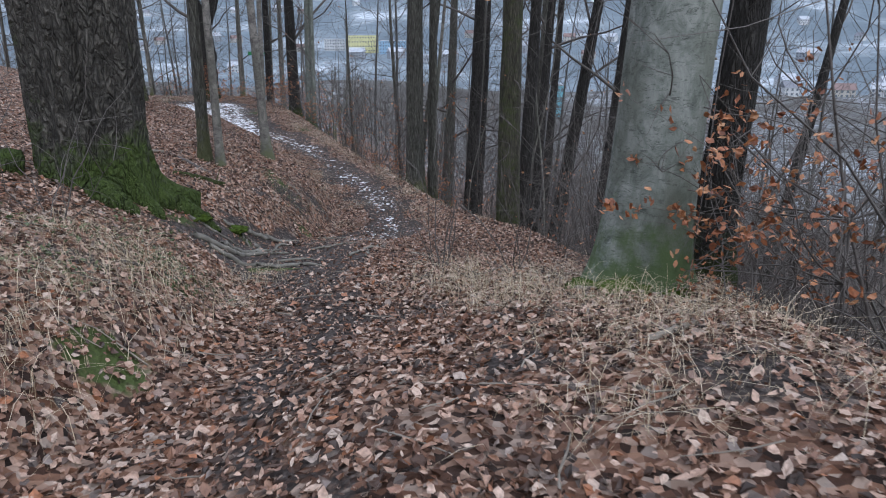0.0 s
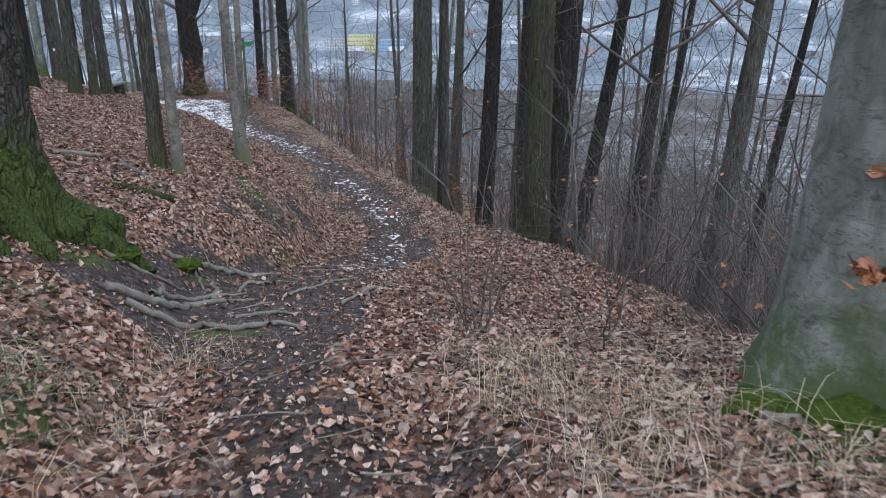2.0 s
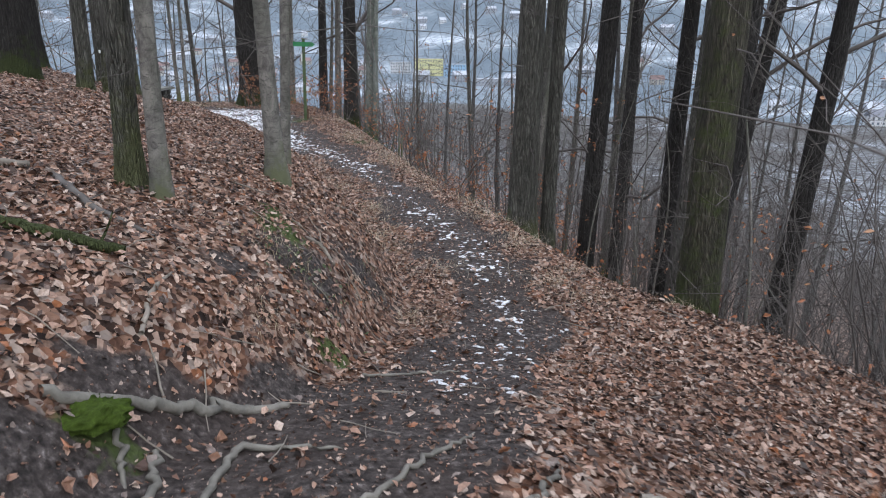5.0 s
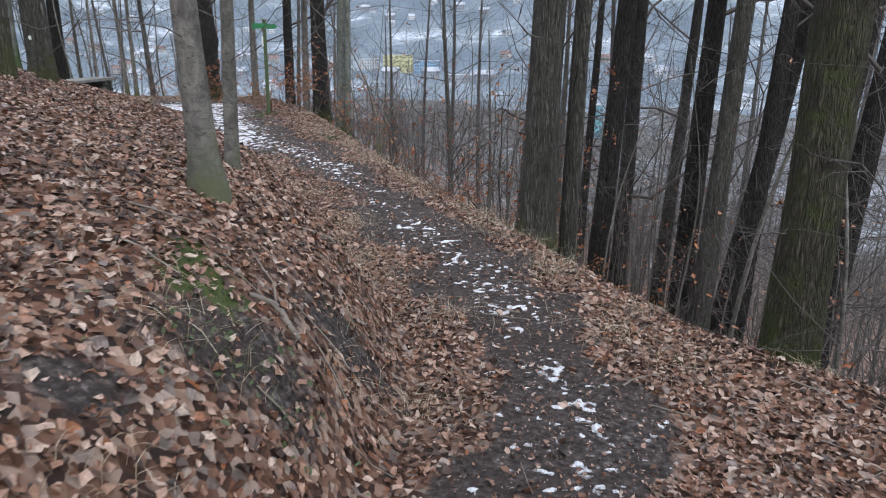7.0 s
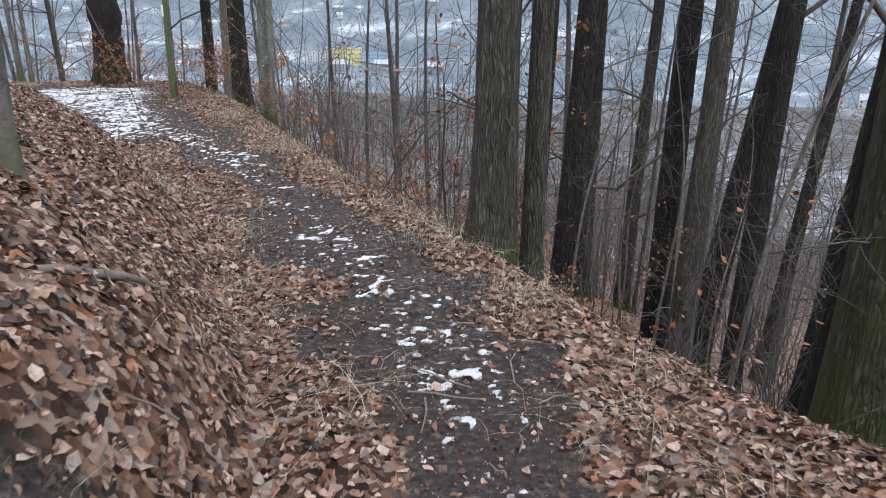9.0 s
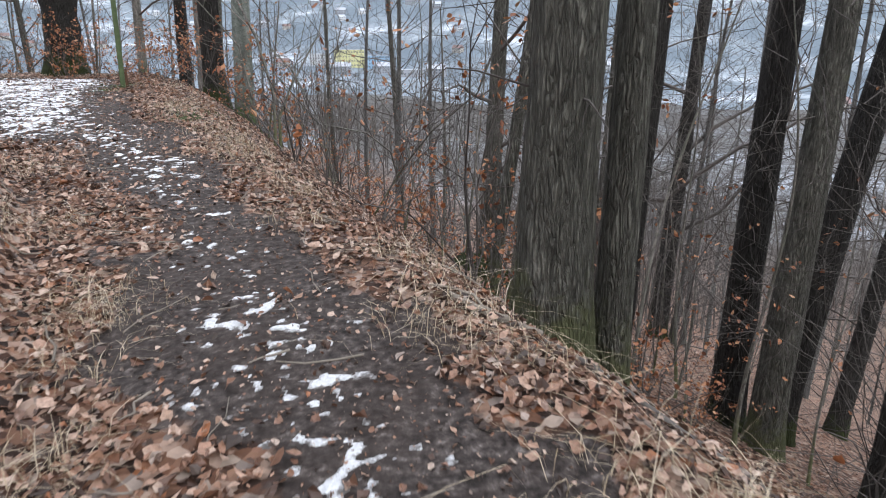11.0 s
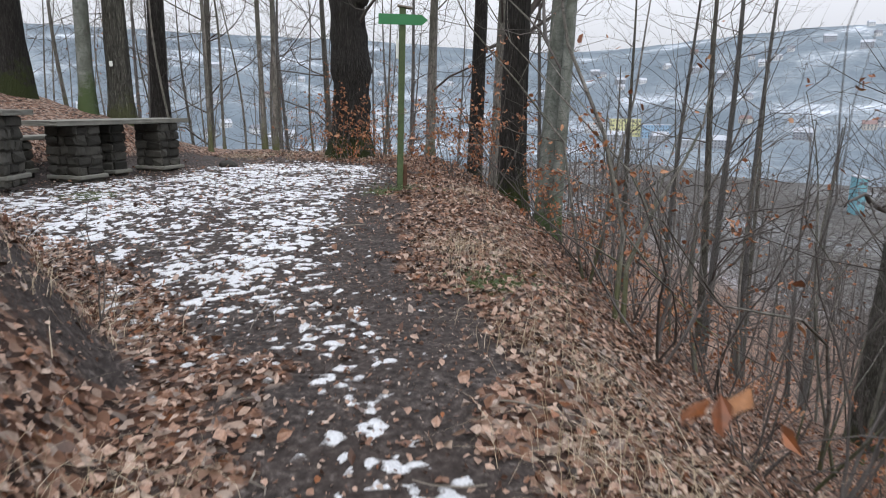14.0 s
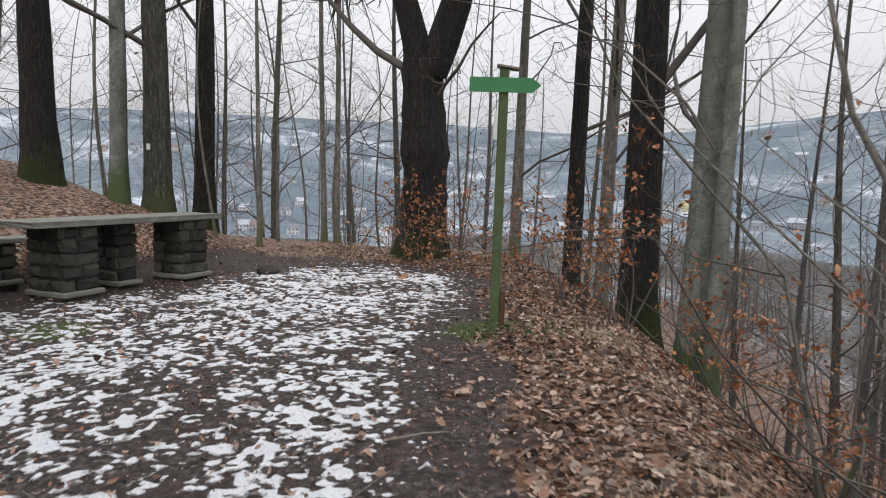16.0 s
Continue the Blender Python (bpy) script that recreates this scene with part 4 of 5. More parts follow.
# ---- stone tables and bench on the clearing ----
def stone_pier(parent, w, d, h, x, y, z, rng, name="pier"):
    """A pier of rough stones round a mortar core, each stone a piece of its own."""
    bm = bmesh.new()
    box(bm, w - .06, d - .06, h, x, y, z + h / 2, .01)
    pier = part(name, bm, M_MORTAR, parent, "pier of rough rubble stones")
    rows = max(3, round(h / .15))
    rh = h / rows
    for r in range(rows):
        for side in range(4):
            length = w if side < 2 else d
            cuts, p = [-length / 2], -length / 2
            while p < length / 2 - .16:
                p += rng.uniform(.13, .26)
                cuts.append(min(p, length / 2))
            if cuts[-1] < length / 2:
                cuts[-1] = length / 2
            for a, b in zip(cuts, cuts[1:]):
                if b - a < .05:
                    continue
                bm = bmesh.new()
                vs = box(bm, b - a - .014, .10 + rng.uniform(-.02, .02), rh - .012, 0, 0, 0, .024)
                for v in bm.verts:
                    v.co += Vector(rng.uniform(-.017, .017, 3))
                off = (d if side < 2 else w) / 2 - .045
                c = (a + b) / 2
                px, py, rz = [(c, -off, 0), (c, off, 0), (-off, c, 90), (off, c, 90)][side]
                s = part("stone", bm, M_STONE, pier)
                s.matrix_basis = pose(x + px, y + py, z + (r + .5) * rh, 0, 0, rz)
    return pier


def stone_table(name, length, depth, top, piers, m, label, seed, thick=.07):
    rng = np.random.default_rng(seed)
    ob = new(name)
    bm = bmesh.new()
    box(bm, depth, length, thick, 0, 0, top - thick / 2, .012, 0, 2)
    bmesh.ops.subdivide_edges(bm, edges=bm.edges[:], cuts=2, use_grid_fill=True)
    for v in bm.verts:
        v.co += Vector((rng.uniform(-.006, .006), rng.uniform(-.006, .006), rng.uniform(-.004, .004)))
    part("slab", bm, M_SLAB, ob, "weathered grey stone slab")
    for w, d, x, y in piers:
        stone_pier(ob, w, d, top - thick + .15, x, y, -.15, rng)
        bm = bmesh.new()
        box(bm, w + .07, d + .07, .06, x + .02, y, -.02, .012)
        part("plinth", bm, M_SLAB, ob, "low stone plinth")
    ob.matrix_basis = m
    return tagged(ob, label, "stone table")


stone_table("stone_table", 2.75, .74, .80, ((.58, .46, .02, -.80), (.40, .30, -.1, .0), (.54, .46, .05, .92)), pose(-12.15, 26.15, gz(-11.7, 26.35) + .10, 0, 0, 4), "long stone table of one slab on rubble piers", 3)
stone_table("stone_bench", 2.3, .42, .50, ((.34, .36, 0, -.75), (.34, .36, 0, .75)), pose(-13.15, 25.9, gz(-12.7, 25.9) + .13, 0, 0, 4), "low stone bench behind the long table", 4, .06)
stone_table("stone_table", 1.9, .70, .85, ((.5, .42, 0, -.62), (.5, .42, 0, .55)), pose(-12.5, 23.83, -1.65, 0, 0, 115), "second stone table with a grey slab on rubble piers", 5)
for x, y, s in ((-11.5, 28.05, .16), (-11.55, 28.2, .13)):
    bm = bmesh.new()
    bmesh.ops.create_icosphere(bm, subdivisions=2, radius=s)
    for v in bm.verts:
        v.co = Vector((v.co.x, v.co.y * .8, v.co.z * .55)) * (1 + .18 * noise.noise(v.co * 9))
    st = part("rock", bm, M_STONE, None)
    st.matrix_basis = pose(x, y, gz(x, y) + s * .3, 0, 0, 40)
    tagged(st, "loose grey stone beside the table", "stone")


# ---- roots, fallen wood, stump ----
def lying(name, pts, radii, mat, label, category, lift=.6, sides=8, seed=0, stubs=0, wob=.03):
    """A root, stick or log laid along points of the plan."""
    rng = np.random.default_rng(seed)
    p = np.array(pts, float)
    t = np.linspace(0, 1, len(p))
    tt = np.linspace(0, 1, 7 * len(p))
    x, y, r = (np.interp(tt, t, a) for a in (p[:, 0], p[:, 1], np.array(radii, float)))
    ker = np.ones(5) / 5
    sm = lambda a: np.convolve(np.pad(a, 2, mode="edge"), ker, "valid")
    x, y = sm(x) + rng.normal(0, wob, len(tt)) * .4, sm(y) + rng.normal(0, wob, len(tt)) * .4
    z = ground_z(x, y) + r * lift + np.abs(rng.normal(0, wob * .3, len(tt)))
    if lift > .5:
        z = sm(sm(z))
    tubes, ends = Tubes(), []
    tubes.add(np.stack([x, y, z], -1), r * (.56 if name == "root" and mat is M_ROOT else 1), sides, .06, rng)
    for _ in range(stubs):
        k = rng.integers(2, len(tt) - 2)
        a = rng.uniform(0, 6.28)
        grow(tubes, rng, (x[k], y[k], z[k]), np.array([math.cos(a), math.sin(a), .25]), rng.uniform(.15, .5), max(.004, r[k] * .4), 0, ends, .1)
    ob = new(name, tubes.mesh(name, mat))
    return tagged(ob, label, category)


ROOTLAB = "bare grey tree root crossing the trodden soil"
for k, (pts, rad) in enumerate([
    ([(-2.75, 6.9), (-2.48, 7.26), (-2.45, 7.70), (-2.33, 8.01), (-1.95, 8.02)], (.06, .06, .055, .045, .02)),
    ([(-2.6, 7.3), (-2.54, 7.89), (-2.43, 8.23), (-2.05, 8.28)], (.045, .045, .04, .015)),
    ([(-2.62, 8.75), (-2.45, 8.34), (-2.35, 7.98)], (.03, .035, .03)),
    ([(-2.23, 8.30), (-2.33, 8.93), (-1.8, 8.99)], (.03, .035, .012)),
    ([(-2.6, 6.85), (-2.20, 7.23), (-1.87, 7.16), (-1.65, 7.32), (-1.3, 7.11)], (.05, .05, .045, .04, .015)),
    ([(-1.75, 8.2), (-1.57, 8.55), (-1.38, 8.99), (-1.2, 9.3)], (.022, .026, .024, .01)),
    ([(-3.0, 8.5), (-2.70, 9.01), (-2.56, 9.30), (-2.3, 9.62)], (.05, .055, .055, .035)),
    ([(-2.5, 7.3), (-2.68, 7.75)], (.03, .018)),
    ([(-2.1, 10.3), (-1.68, 10.56), (-1.4, 10.75)], (.018, .02, .01)),
    ([(-2.8, 8.75), (-2.69, 8.6), (-2.58, 8.4)], (.025, .028, .015)),
    ([(-1.2, 7.85), (-1.03, 8.41), (-.88, 8.7), (-.8, 9.05)], (.03, .034, .028, .012)),
    ([(-1.03, 8.41), (-.98, 8.15), (-1.0, 7.9)], (.028, .026, .012)),
    ([(-2.0, 7.5), (-1.7, 7.65), (-1.45, 7.6)], (.03, .03, .012)),
    ([(-3.0, 7.55), (-2.8, 7.7), (-2.6, 8.1)], (.035, .03, .012)),
]):
    lying("root", pts, rad, M_ROOT, ROOTLAB, "root", .35, 8, 700 + k)
for k, (pts, rad) in enumerate([
    ([(-3.55, 7.45), (-3.25, 7.6), (-2.95, 7.75), (-2.75, 7.8)], (.22, .15, .10, .04)),
    ([(-3.7, 6.95), (-3.45, 6.75), (-3.2, 6.7)], (.2, .13, .05)),
    ([(-4.5, 7.0), (-4.8, 6.6), (-5.0, 6.4)], (.2, .13, .05)),
]):
    lying("root", pts, rad, M_OLD, "thick mossy root of the old tree", "root", .3, 12, 720 + k)
for k, (pts, rad, mat, lab, st) in enumerate([
    ([(-3.98, 9.55), (-3.61, 9.62), (-3.28, 9.8)], (.035, .04, .03), M_BARKMOSS, "mossy fallen branch lying on the bank", 1),
    ([(-4.95, 10.3), (-4.6, 10.85)], (.03, .03), M_DEADWOOD, "fallen dead branch on the bank", 2),
    ([(-4.44, 10.83), (-3.89, 10.39), (-3.32, 10.21)], (.03, .028, .012), M_TWIG, "thin fallen branch on the bank", 3),
    ([(-2.95, 13.2), (-2.86, 13.7), (-2.85, 14.2)], (.018, .022, .01), M_DEADWOOD, "pale crooked dead stick on the bank", 2),
    ([(-2.95, 9.26), (-3.06, 9.6), (-3.11, 10.01)], (.015, .015, .006), M_DEADWOOD, "pale thin dead stick on the bank", 2),
    ([(-.46, 8.88), (-.15, 8.92)], (.026, .02), M_DEADWOOD, "short pale broken stick among leaves", 0),
    ([(1.05, 5.0), (1.5, 4.85), (1.95, 4.95)], (.03, .028, .012), M_DEADWOOD, "pale dead branch at the beech's foot", 2),
    ([(-1.6, 18.45), (-1.2, 19.0), (-.9, 19.4)], (.03, .035, .03), M_DEADWOOD, "broken dead branch on the slope", 0),
    ([(-1.1, 16.6), (-.7, 16.2), (-.1, 15.4), (.2, 14.9)], (.02, .018, .014, .008), M_TWIG, "long thin fallen branch along the rim", 2),
    ([(-2.85, 11.75), (-2.73, 11.87), (-2.58, 11.76)], (.012, .02, .014), M_DEADWOOD, "grey dead stick on the bank", 1),
    ([(-4.6, 13.6), (-3.7, 14.3), (-3.1, 15.2)], (.02, .016, .008), M_TWIG, "thin fallen branch on the bank", 3),
    ([(-5.0, 14.5), (-4.2, 14.8), (-3.5, 14.9)], (.025, .02, .01), M_DEADWOOD, "fallen dead branch on the bank", 2),
    ([(-.95, 17.05), (-1.35, 16.75), (-1.5, 16.9)], (.02, .03, .015), M_DEADWOOD, "dead branch at the foot of a tree", 1),
    ([(.25, 3.7), (.6, 3.95), (.85, 4.1)], (.012, .012, .006), M_TWIG, "thin fallen twig among leaves", 1),
    ([(1.0, 3.0), (1.4, 3.3)], (.02, .016), M_DEADWOOD, "pale stick in the grass", 0),
    ([(-2.6, 4.6), (-2.2, 5.0), (-1.9, 5.5)], (.012, .01, .005), M_TWIG, "thin fallen twig among leaves", 3),
]):
    lying("branch", pts, rad, mat, lab, "branch", .7, 8, 740 + k, st, .012)


def clod(name, x, y, s, mat, label, category, flat=.5, seed=1, subdiv=3):
    bm = bmesh.new()
    bmesh.ops.create_icosphere(bm, subdivisions=subdiv, radius=1)
    for v in bm.verts:
        q = v.co * 2.1 + Vector((seed, seed * .7, 0))
        k = 1 + .4 * noise.noise(q) + .25 * noise.noise(q * 3.1) + .12 * noise.noise(q * 8)
        v.co = Vector((v.co.x * s * k, v.co.y * s * k * .85, v.co.z * s * k * flat))
    for f in bm.faces:
        f.smooth = True
    ob = part(name, bm, mat, None)
    ob.location = (x, y, gz(x, y) + s * flat * .15)
    return tagged(ob, label, category)


clod("root_plate", -.8, 26.1, .42, M_BARKDARK, "dark rotten stump on the leafy slope", "stump", .7, 4)
clod("root_plate", -.24, 26.7, .32, M_BARKDARK, "dark rotten stump on the leafy slope", "stump", .8, 7)
for k, (x, y, s) in enumerate([(-2.85, 8.62, .17), (1.45, 4.98, .24), (1.2, 5.12, .2), (1.8, 5.0, .2), (-3.0, 7.7, .17)]):
    clod("moss_cushion", x, y, s, M_MOSS, "bright green moss cushion on the ground", "moss", .34, 20 + k, 4)


# nest box on the dark stem behind the beech
nb = new("nest_box")
bm = bmesh.new()
box(bm, .13, .12, .2, 0, 0, 0, .006)
part("body", bm, M_POST, nb)
bm = bmesh.new()
box(bm, .17, .17, .02, 0, -.02, .11, .004)
part("roof", bm, M_DEADWOOD, nb)
# solid dark disc imitates the shade inside the box's opening
bm = bmesh.new()
bmesh.ops.create_cone(bm, cap_ends=True, segments=12, radius1=.016, radius2=.016, depth=.01, matrix=Matrix.Translation((0, -.063, .03)) @ Matrix.Rotation(radians(90), 4, "X"))
part("entrance_hole", bm, M_BARKDARK, nb)
nb.matrix_basis = pose(2.17, 5.72, 1.15, 0, 0, -10)
tagged(nb, "small greenish wooden nest box on a tree", "nest box")


# ---- valley, far hills and the town ----
def hill_z(x, y):
    d = np.hypot(x + 5, y - 20)
    w = d + 120 * np.sin(x * .0037 + 1) + 90 * np.sin(y * .005 + x * .0023)
    return -47 + 62 * sstep(560, 1350, w) * sstep(400, 700, d) + 175 * sstep(850, 2300, w + 160 * np.sin(np.arctan2(x, y) * 7)) + 3 * np.sin(x * .03) * np.sin(y * .027)


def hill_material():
    m, n, l, b = material("hazed_hill", 1.0, 0.0)
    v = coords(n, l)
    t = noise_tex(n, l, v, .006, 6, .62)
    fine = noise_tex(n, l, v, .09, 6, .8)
    # woods and fields are shifted to blue-grey to imitate distance haze
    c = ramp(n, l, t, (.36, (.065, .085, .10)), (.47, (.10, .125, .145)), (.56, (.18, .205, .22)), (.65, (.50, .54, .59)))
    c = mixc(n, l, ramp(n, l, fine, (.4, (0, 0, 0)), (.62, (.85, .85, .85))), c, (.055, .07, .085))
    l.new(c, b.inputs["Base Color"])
    # faint bluish glow lifts the hills like haze; nothing there gives light
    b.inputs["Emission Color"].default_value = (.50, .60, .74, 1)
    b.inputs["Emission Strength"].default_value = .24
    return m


az = np.radians(np.linspace(-100, 110, 170))
rr = np.concatenate([np.linspace(400, 1200, 50), np.linspace(1250, 2500, 26)])
AZ, RR = np.meshgrid(az, rr, indexing="xy")
HX, HY = -5 + RR * np.sin(AZ), 20 + RR * np.cos(AZ)
HZ = hill_z(HX, HY) + .8 - 8 * (1 - sstep(400, 520, RR))
n1, n2 = AZ.shape
i_, j_ = np.meshgrid(np.arange(n1 - 1), np.arange(n2 - 1), indexing="ij")
hq = np.stack([i_ * n2 + j_, (i_ + 1) * n2 + j_, (i_ + 1) * n2 + j_ + 1, i_ * n2 + j_ + 1], -1).reshape(-1, 4)
tagged(new("backdrop_hills", mesh_from("backdrop_hills", np.stack([HX, HY, HZ], -1).reshape(-1, 3), hq, hill_material(), True)), "wooded hills with snowy fields across the valley, coloured blue for haze", "hills", kind="structure")


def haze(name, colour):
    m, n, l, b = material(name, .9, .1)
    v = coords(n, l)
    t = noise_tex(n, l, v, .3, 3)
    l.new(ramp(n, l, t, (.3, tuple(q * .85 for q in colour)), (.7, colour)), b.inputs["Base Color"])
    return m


# building colours are muted so that valley haze is already in the paint
M_WALLS = [haze("hazed_white_render", (.50, .52, .54)), haze("hazed_cream_render", (.42, .41, .38)), haze("hazed_grey_render", (.30, .32, .35))]
M_ROOFS = [haze("hazed_snowy_roof", (.42, .45, .50)), haze("hazed_red_roof", (.23, .17, .165)), haze("hazed_slate_roof", (.20, .21, .24))]
M_PANE = haze("hazed_pane", (.14, .16, .19))
M_YELLOW, M_BLUE, M_TEAL = haze("hazed_yellow_facade", (.55, .54, .30)), haze("hazed_blue_facade", (.26, .40, .54)), haze("hazed_teal_facade", (.17, .36, .42))


def house(w, d, h, wall, roof, flat=False, storeys=2):
    ob = new("house")
    bm = bmesh.new()
    box(bm, w, d, h + 3, 0, 0, h / 2 - 1.5)
    part("wall", bm, wall, ob)
    bm = bmesh.new()
    if flat:
        box(bm, w + .6, d + .6, .6, 0, 0, h + .3)
    else:
        rh = d * .42
        pts = [bm.verts.new(p) for p in ((-w / 2 - .4, -d / 2 - .5, h - .2), (w / 2 + .4, -d / 2 - .5, h - .2), (w / 2 + .4, d / 2 + .5, h - .2), (-w / 2 - .4, d / 2 + .5, h - .2), (-w / 2 - .4, 0, h + rh), (w / 2 + .4, 0, h + rh))]
        for f in ((0, 1, 5, 4), (2, 3, 4, 5), (0, 4, 3), (1, 2, 5), (3, 2, 1, 0)):
            bm.faces.new([pts[k] for k in f])
    part("roof", bm, roof, ob)
    nwin = max(2, int(w / 3))
    for s in range(storeys):
        for k in range(nwin):
            bm = bmesh.new()
            box(bm, 1.3, .12, 1.5, -w / 2 + (k + .5) * w / nwin, -d / 2 - .03, (s + .5) * h / storeys)
            part("window", bm, M_PANE, ob)
    return ob


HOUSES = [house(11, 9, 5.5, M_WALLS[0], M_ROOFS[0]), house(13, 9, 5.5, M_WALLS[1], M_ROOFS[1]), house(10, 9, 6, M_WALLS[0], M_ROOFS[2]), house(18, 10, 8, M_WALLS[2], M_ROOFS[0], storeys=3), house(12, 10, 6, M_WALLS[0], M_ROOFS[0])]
rng = np.random.default_rng(91)
count = 0
while count < 150:
    a, r = radians(rng.uniform(-58, 52)), rng.uniform(470, 1500)
    x, y = -5 + r * math.sin(a), 20 + r * math.cos(a)
    if noise.noise(Vector((x * .006, y * .006, 3))) < -.12:
        continue
    m = pose(x, y, float(hill_z(x, y)) + .5, 0, 0, -math.degrees(a) + rng.uniform(-40, 40))
    if count < len(HOUSES):
        HOUSES[count].matrix_basis = m
        tagged(HOUSES[count], "small house with a pitched roof across the valley", "house", "town in the valley")
    else:
        copy_thing(HOUSES[count % len(HOUSES)], m)
    count += 1
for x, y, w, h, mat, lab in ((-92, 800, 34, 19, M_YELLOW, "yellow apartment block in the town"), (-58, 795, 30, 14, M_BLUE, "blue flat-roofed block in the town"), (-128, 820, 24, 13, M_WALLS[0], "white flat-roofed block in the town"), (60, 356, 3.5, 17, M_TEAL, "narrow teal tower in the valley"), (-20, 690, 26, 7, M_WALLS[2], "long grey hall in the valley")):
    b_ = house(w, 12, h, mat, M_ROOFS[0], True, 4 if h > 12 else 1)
    b_.matrix_basis = pose(x, y, float(hill_z(np.array(x), np.array(y))) + .5, 0, 0, 5)
    tagged(b_, lab, "building")

# round concrete basin on the valley meadow
bm = bmesh.new()
N = 28
rings = [[bm.verts.new((r * math.cos(k * 2 * math.pi / N), r * math.sin(k * 2 * math.pi / N), z)) for k in range(N)] for r, z in ((3.0, -1.0), (3.0, .9), (2.5, .9), (2.5, -.3))]
for a, b2 in zip(rings, rings[1:]):
    for k in range(N):
        bm.faces.new((a[k], a[(k + 1) % N], b2[(k + 1) % N], b2[k]))
bm.faces.new(rings[-1])
ring = part("round_basin", bm, M_WALLS[0], None)
bx, by = 31.0, 130.0
ring.location = (bx, by, gz(bx, by) + .4)
tagged(ring, "pale round concrete basin below the wood", "basin")


# ---- the bare wood at the foot of the slope, too far to count ----
def far_wood(count, seed):
    rng = np.random.default_rng(seed)
    tubes, placed = Tubes(), 0
    while placed < count:
        a, r = radians(rng.uniform(-52, 62)), rng.uniform(48, 190)
        x, y = -5 + r * math.sin(a), 20 + r * math.cos(a)
        if vnoise(np.array([x]), np.array([y]), 26.0, 17)[0] < .42:
            continue
        placed += 1
        z, h = gz(x, y), rng.uniform(8, 15)
        lean = rng.normal(0, .05, 2)
        t = np.linspace(0, 1, 4)[:, None]
        tubes.add(np.array([x, y, z - .3]) + t * np.array([lean[0] * h, lean[1] * h, h]), np.linspace(.16, .03, 4) * h / 12, 3)
        for _ in range(22):
            f, b = rng.uniform(.22, .97), rng.uniform(0, 6.28)
            p = np.array([x + lean[0] * h * f, y + lean[1] * h * f, z + h * f])
            ln = h * rng.uniform(.12, .3) * (1.2 - .6 * f)
            e = p + ln * np.array([math.cos(b), math.sin(b), rng.uniform(.2, 1.0)])
            m = (p + e) / 2 + rng.normal(0, .06 * ln, 3)
            tubes.add([p, m, e], (.045, .03, .012), 3)
            tubes.add([m, m + rng.normal(0, .3 * ln, 3) + (0, 0, .25 * ln)], (.028, .01), 3)
    tagged(new("far_wood", tubes.mesh("far_wood", M_TWIG)), "bare grey winter wood at the foot of the slope", "wood", kind="stuff")


far_wood(620, 19)


# ---- snow, fallen leaves, grass ----
def snow_amount(x, y):
    """How much of the ground the thin snow covers."""
    pl, pr = np.interp(y, PY, PL), np.interp(y, PY, PR)
    mid = (x - pl) / (pr - pl)
    trail = np.exp(-((mid - .52) / .30) ** 2) * np.interp(y, [9, 11, 14, 16, 17.5, 21], [0, .26, .37, .36, .30, .33])
    clear = sstep(19.5, 23.0, y) * (1 - sstep(29.0, 31.0, y)) * sstep(-12.2, -11.2, x) * (1 - sstep(-2.1, -.9, x - col(y, 4))) * sstep(0, .5, x - col(y, 3))
    return np.maximum(trail * (y < 23), clear * .53)


sv, sf, st_, total = [], [], [], 0
STEP = .017
for y0 in np.arange(10.0, 31.2, 1.2):
    ys = np.arange(y0, y0 + 1.2 + STEP / 2, STEP)
    x0, x1 = float(np.interp(y0, PY, PL)) - 3.2, float(np.interp(y0, PY, PR)) + 1.2
    if y0 > 21:
        x0, x1 = -12.4, -3.6
    xs = np.arange(round(x0 / STEP) * STEP, x1, STEP)
    X, Y = np.meshgrid(xs, ys, indexing="xy")
    nse = .28 * vnoise(X * .85, Y * 1.1, .11, 1) + .32 * vnoise(X, Y, .06, 2) + .40 * vnoise(X, Y, .034, 3)
    nse = .84 * nse + .16 * vnoise(X, Y, .7, 4)
    over = nse - (.73 - .40 * snow_amount(X, Y))
    keep = (over > 0) & (snow_amount(X, Y) > .03)
    Z = ground_z(X, Y) + .002 + .011 * np.clip(over * 5, 0, 1)
    cell = keep[:-1, :-1] | keep[1:, :-1] | keep[:-1, 1:] | keep[1:, 1:]
    Z = np.where(keep, Z, ground_z(X, Y) - .006)
    i, j = np.nonzero(cell)
    w = X.shape[1]
    q = np.stack([i * w + j, i * w + j + 1, (i + 1) * w + j + 1, (i + 1) * w + j], -1)
    used, inv = np.unique(q, return_inverse=True)
    sv.append(np.stack([X, Y, Z], -1).reshape(-1, 3)[used])
    sf.append(inv.reshape(-1, 4) + total)
    st_.append(np.clip(over * 7, 0, 1).ravel()[used])
    total += len(used)
snow_me = mesh_from("snow", np.concatenate(sv), np.concatenate(sf), M_SNOW, True)
snow_me.attributes.new("thick", "FLOAT", "POINT").data.foreach_set("value", np.concatenate(st_).astype(np.float32))
tagged(new("snow", snow_me), "thin broken patches of old snow on the path", "snow", kind="stuff")

rng = np.random.default_rng(41)
N = 660000
lx, ly = rng.uniform(-14, 6.5, N), rng.uniform(-2.5, 33, N)
pm = path_mask(lx, ly)
away = np.abs(lx - np.interp(ly, PY, (PL + PR) / 2))
dens = np.interp(away, [0, 3.5, 6, 9], [1, .95, .4, .06])
clump = vnoise(lx, ly, .5, 9)
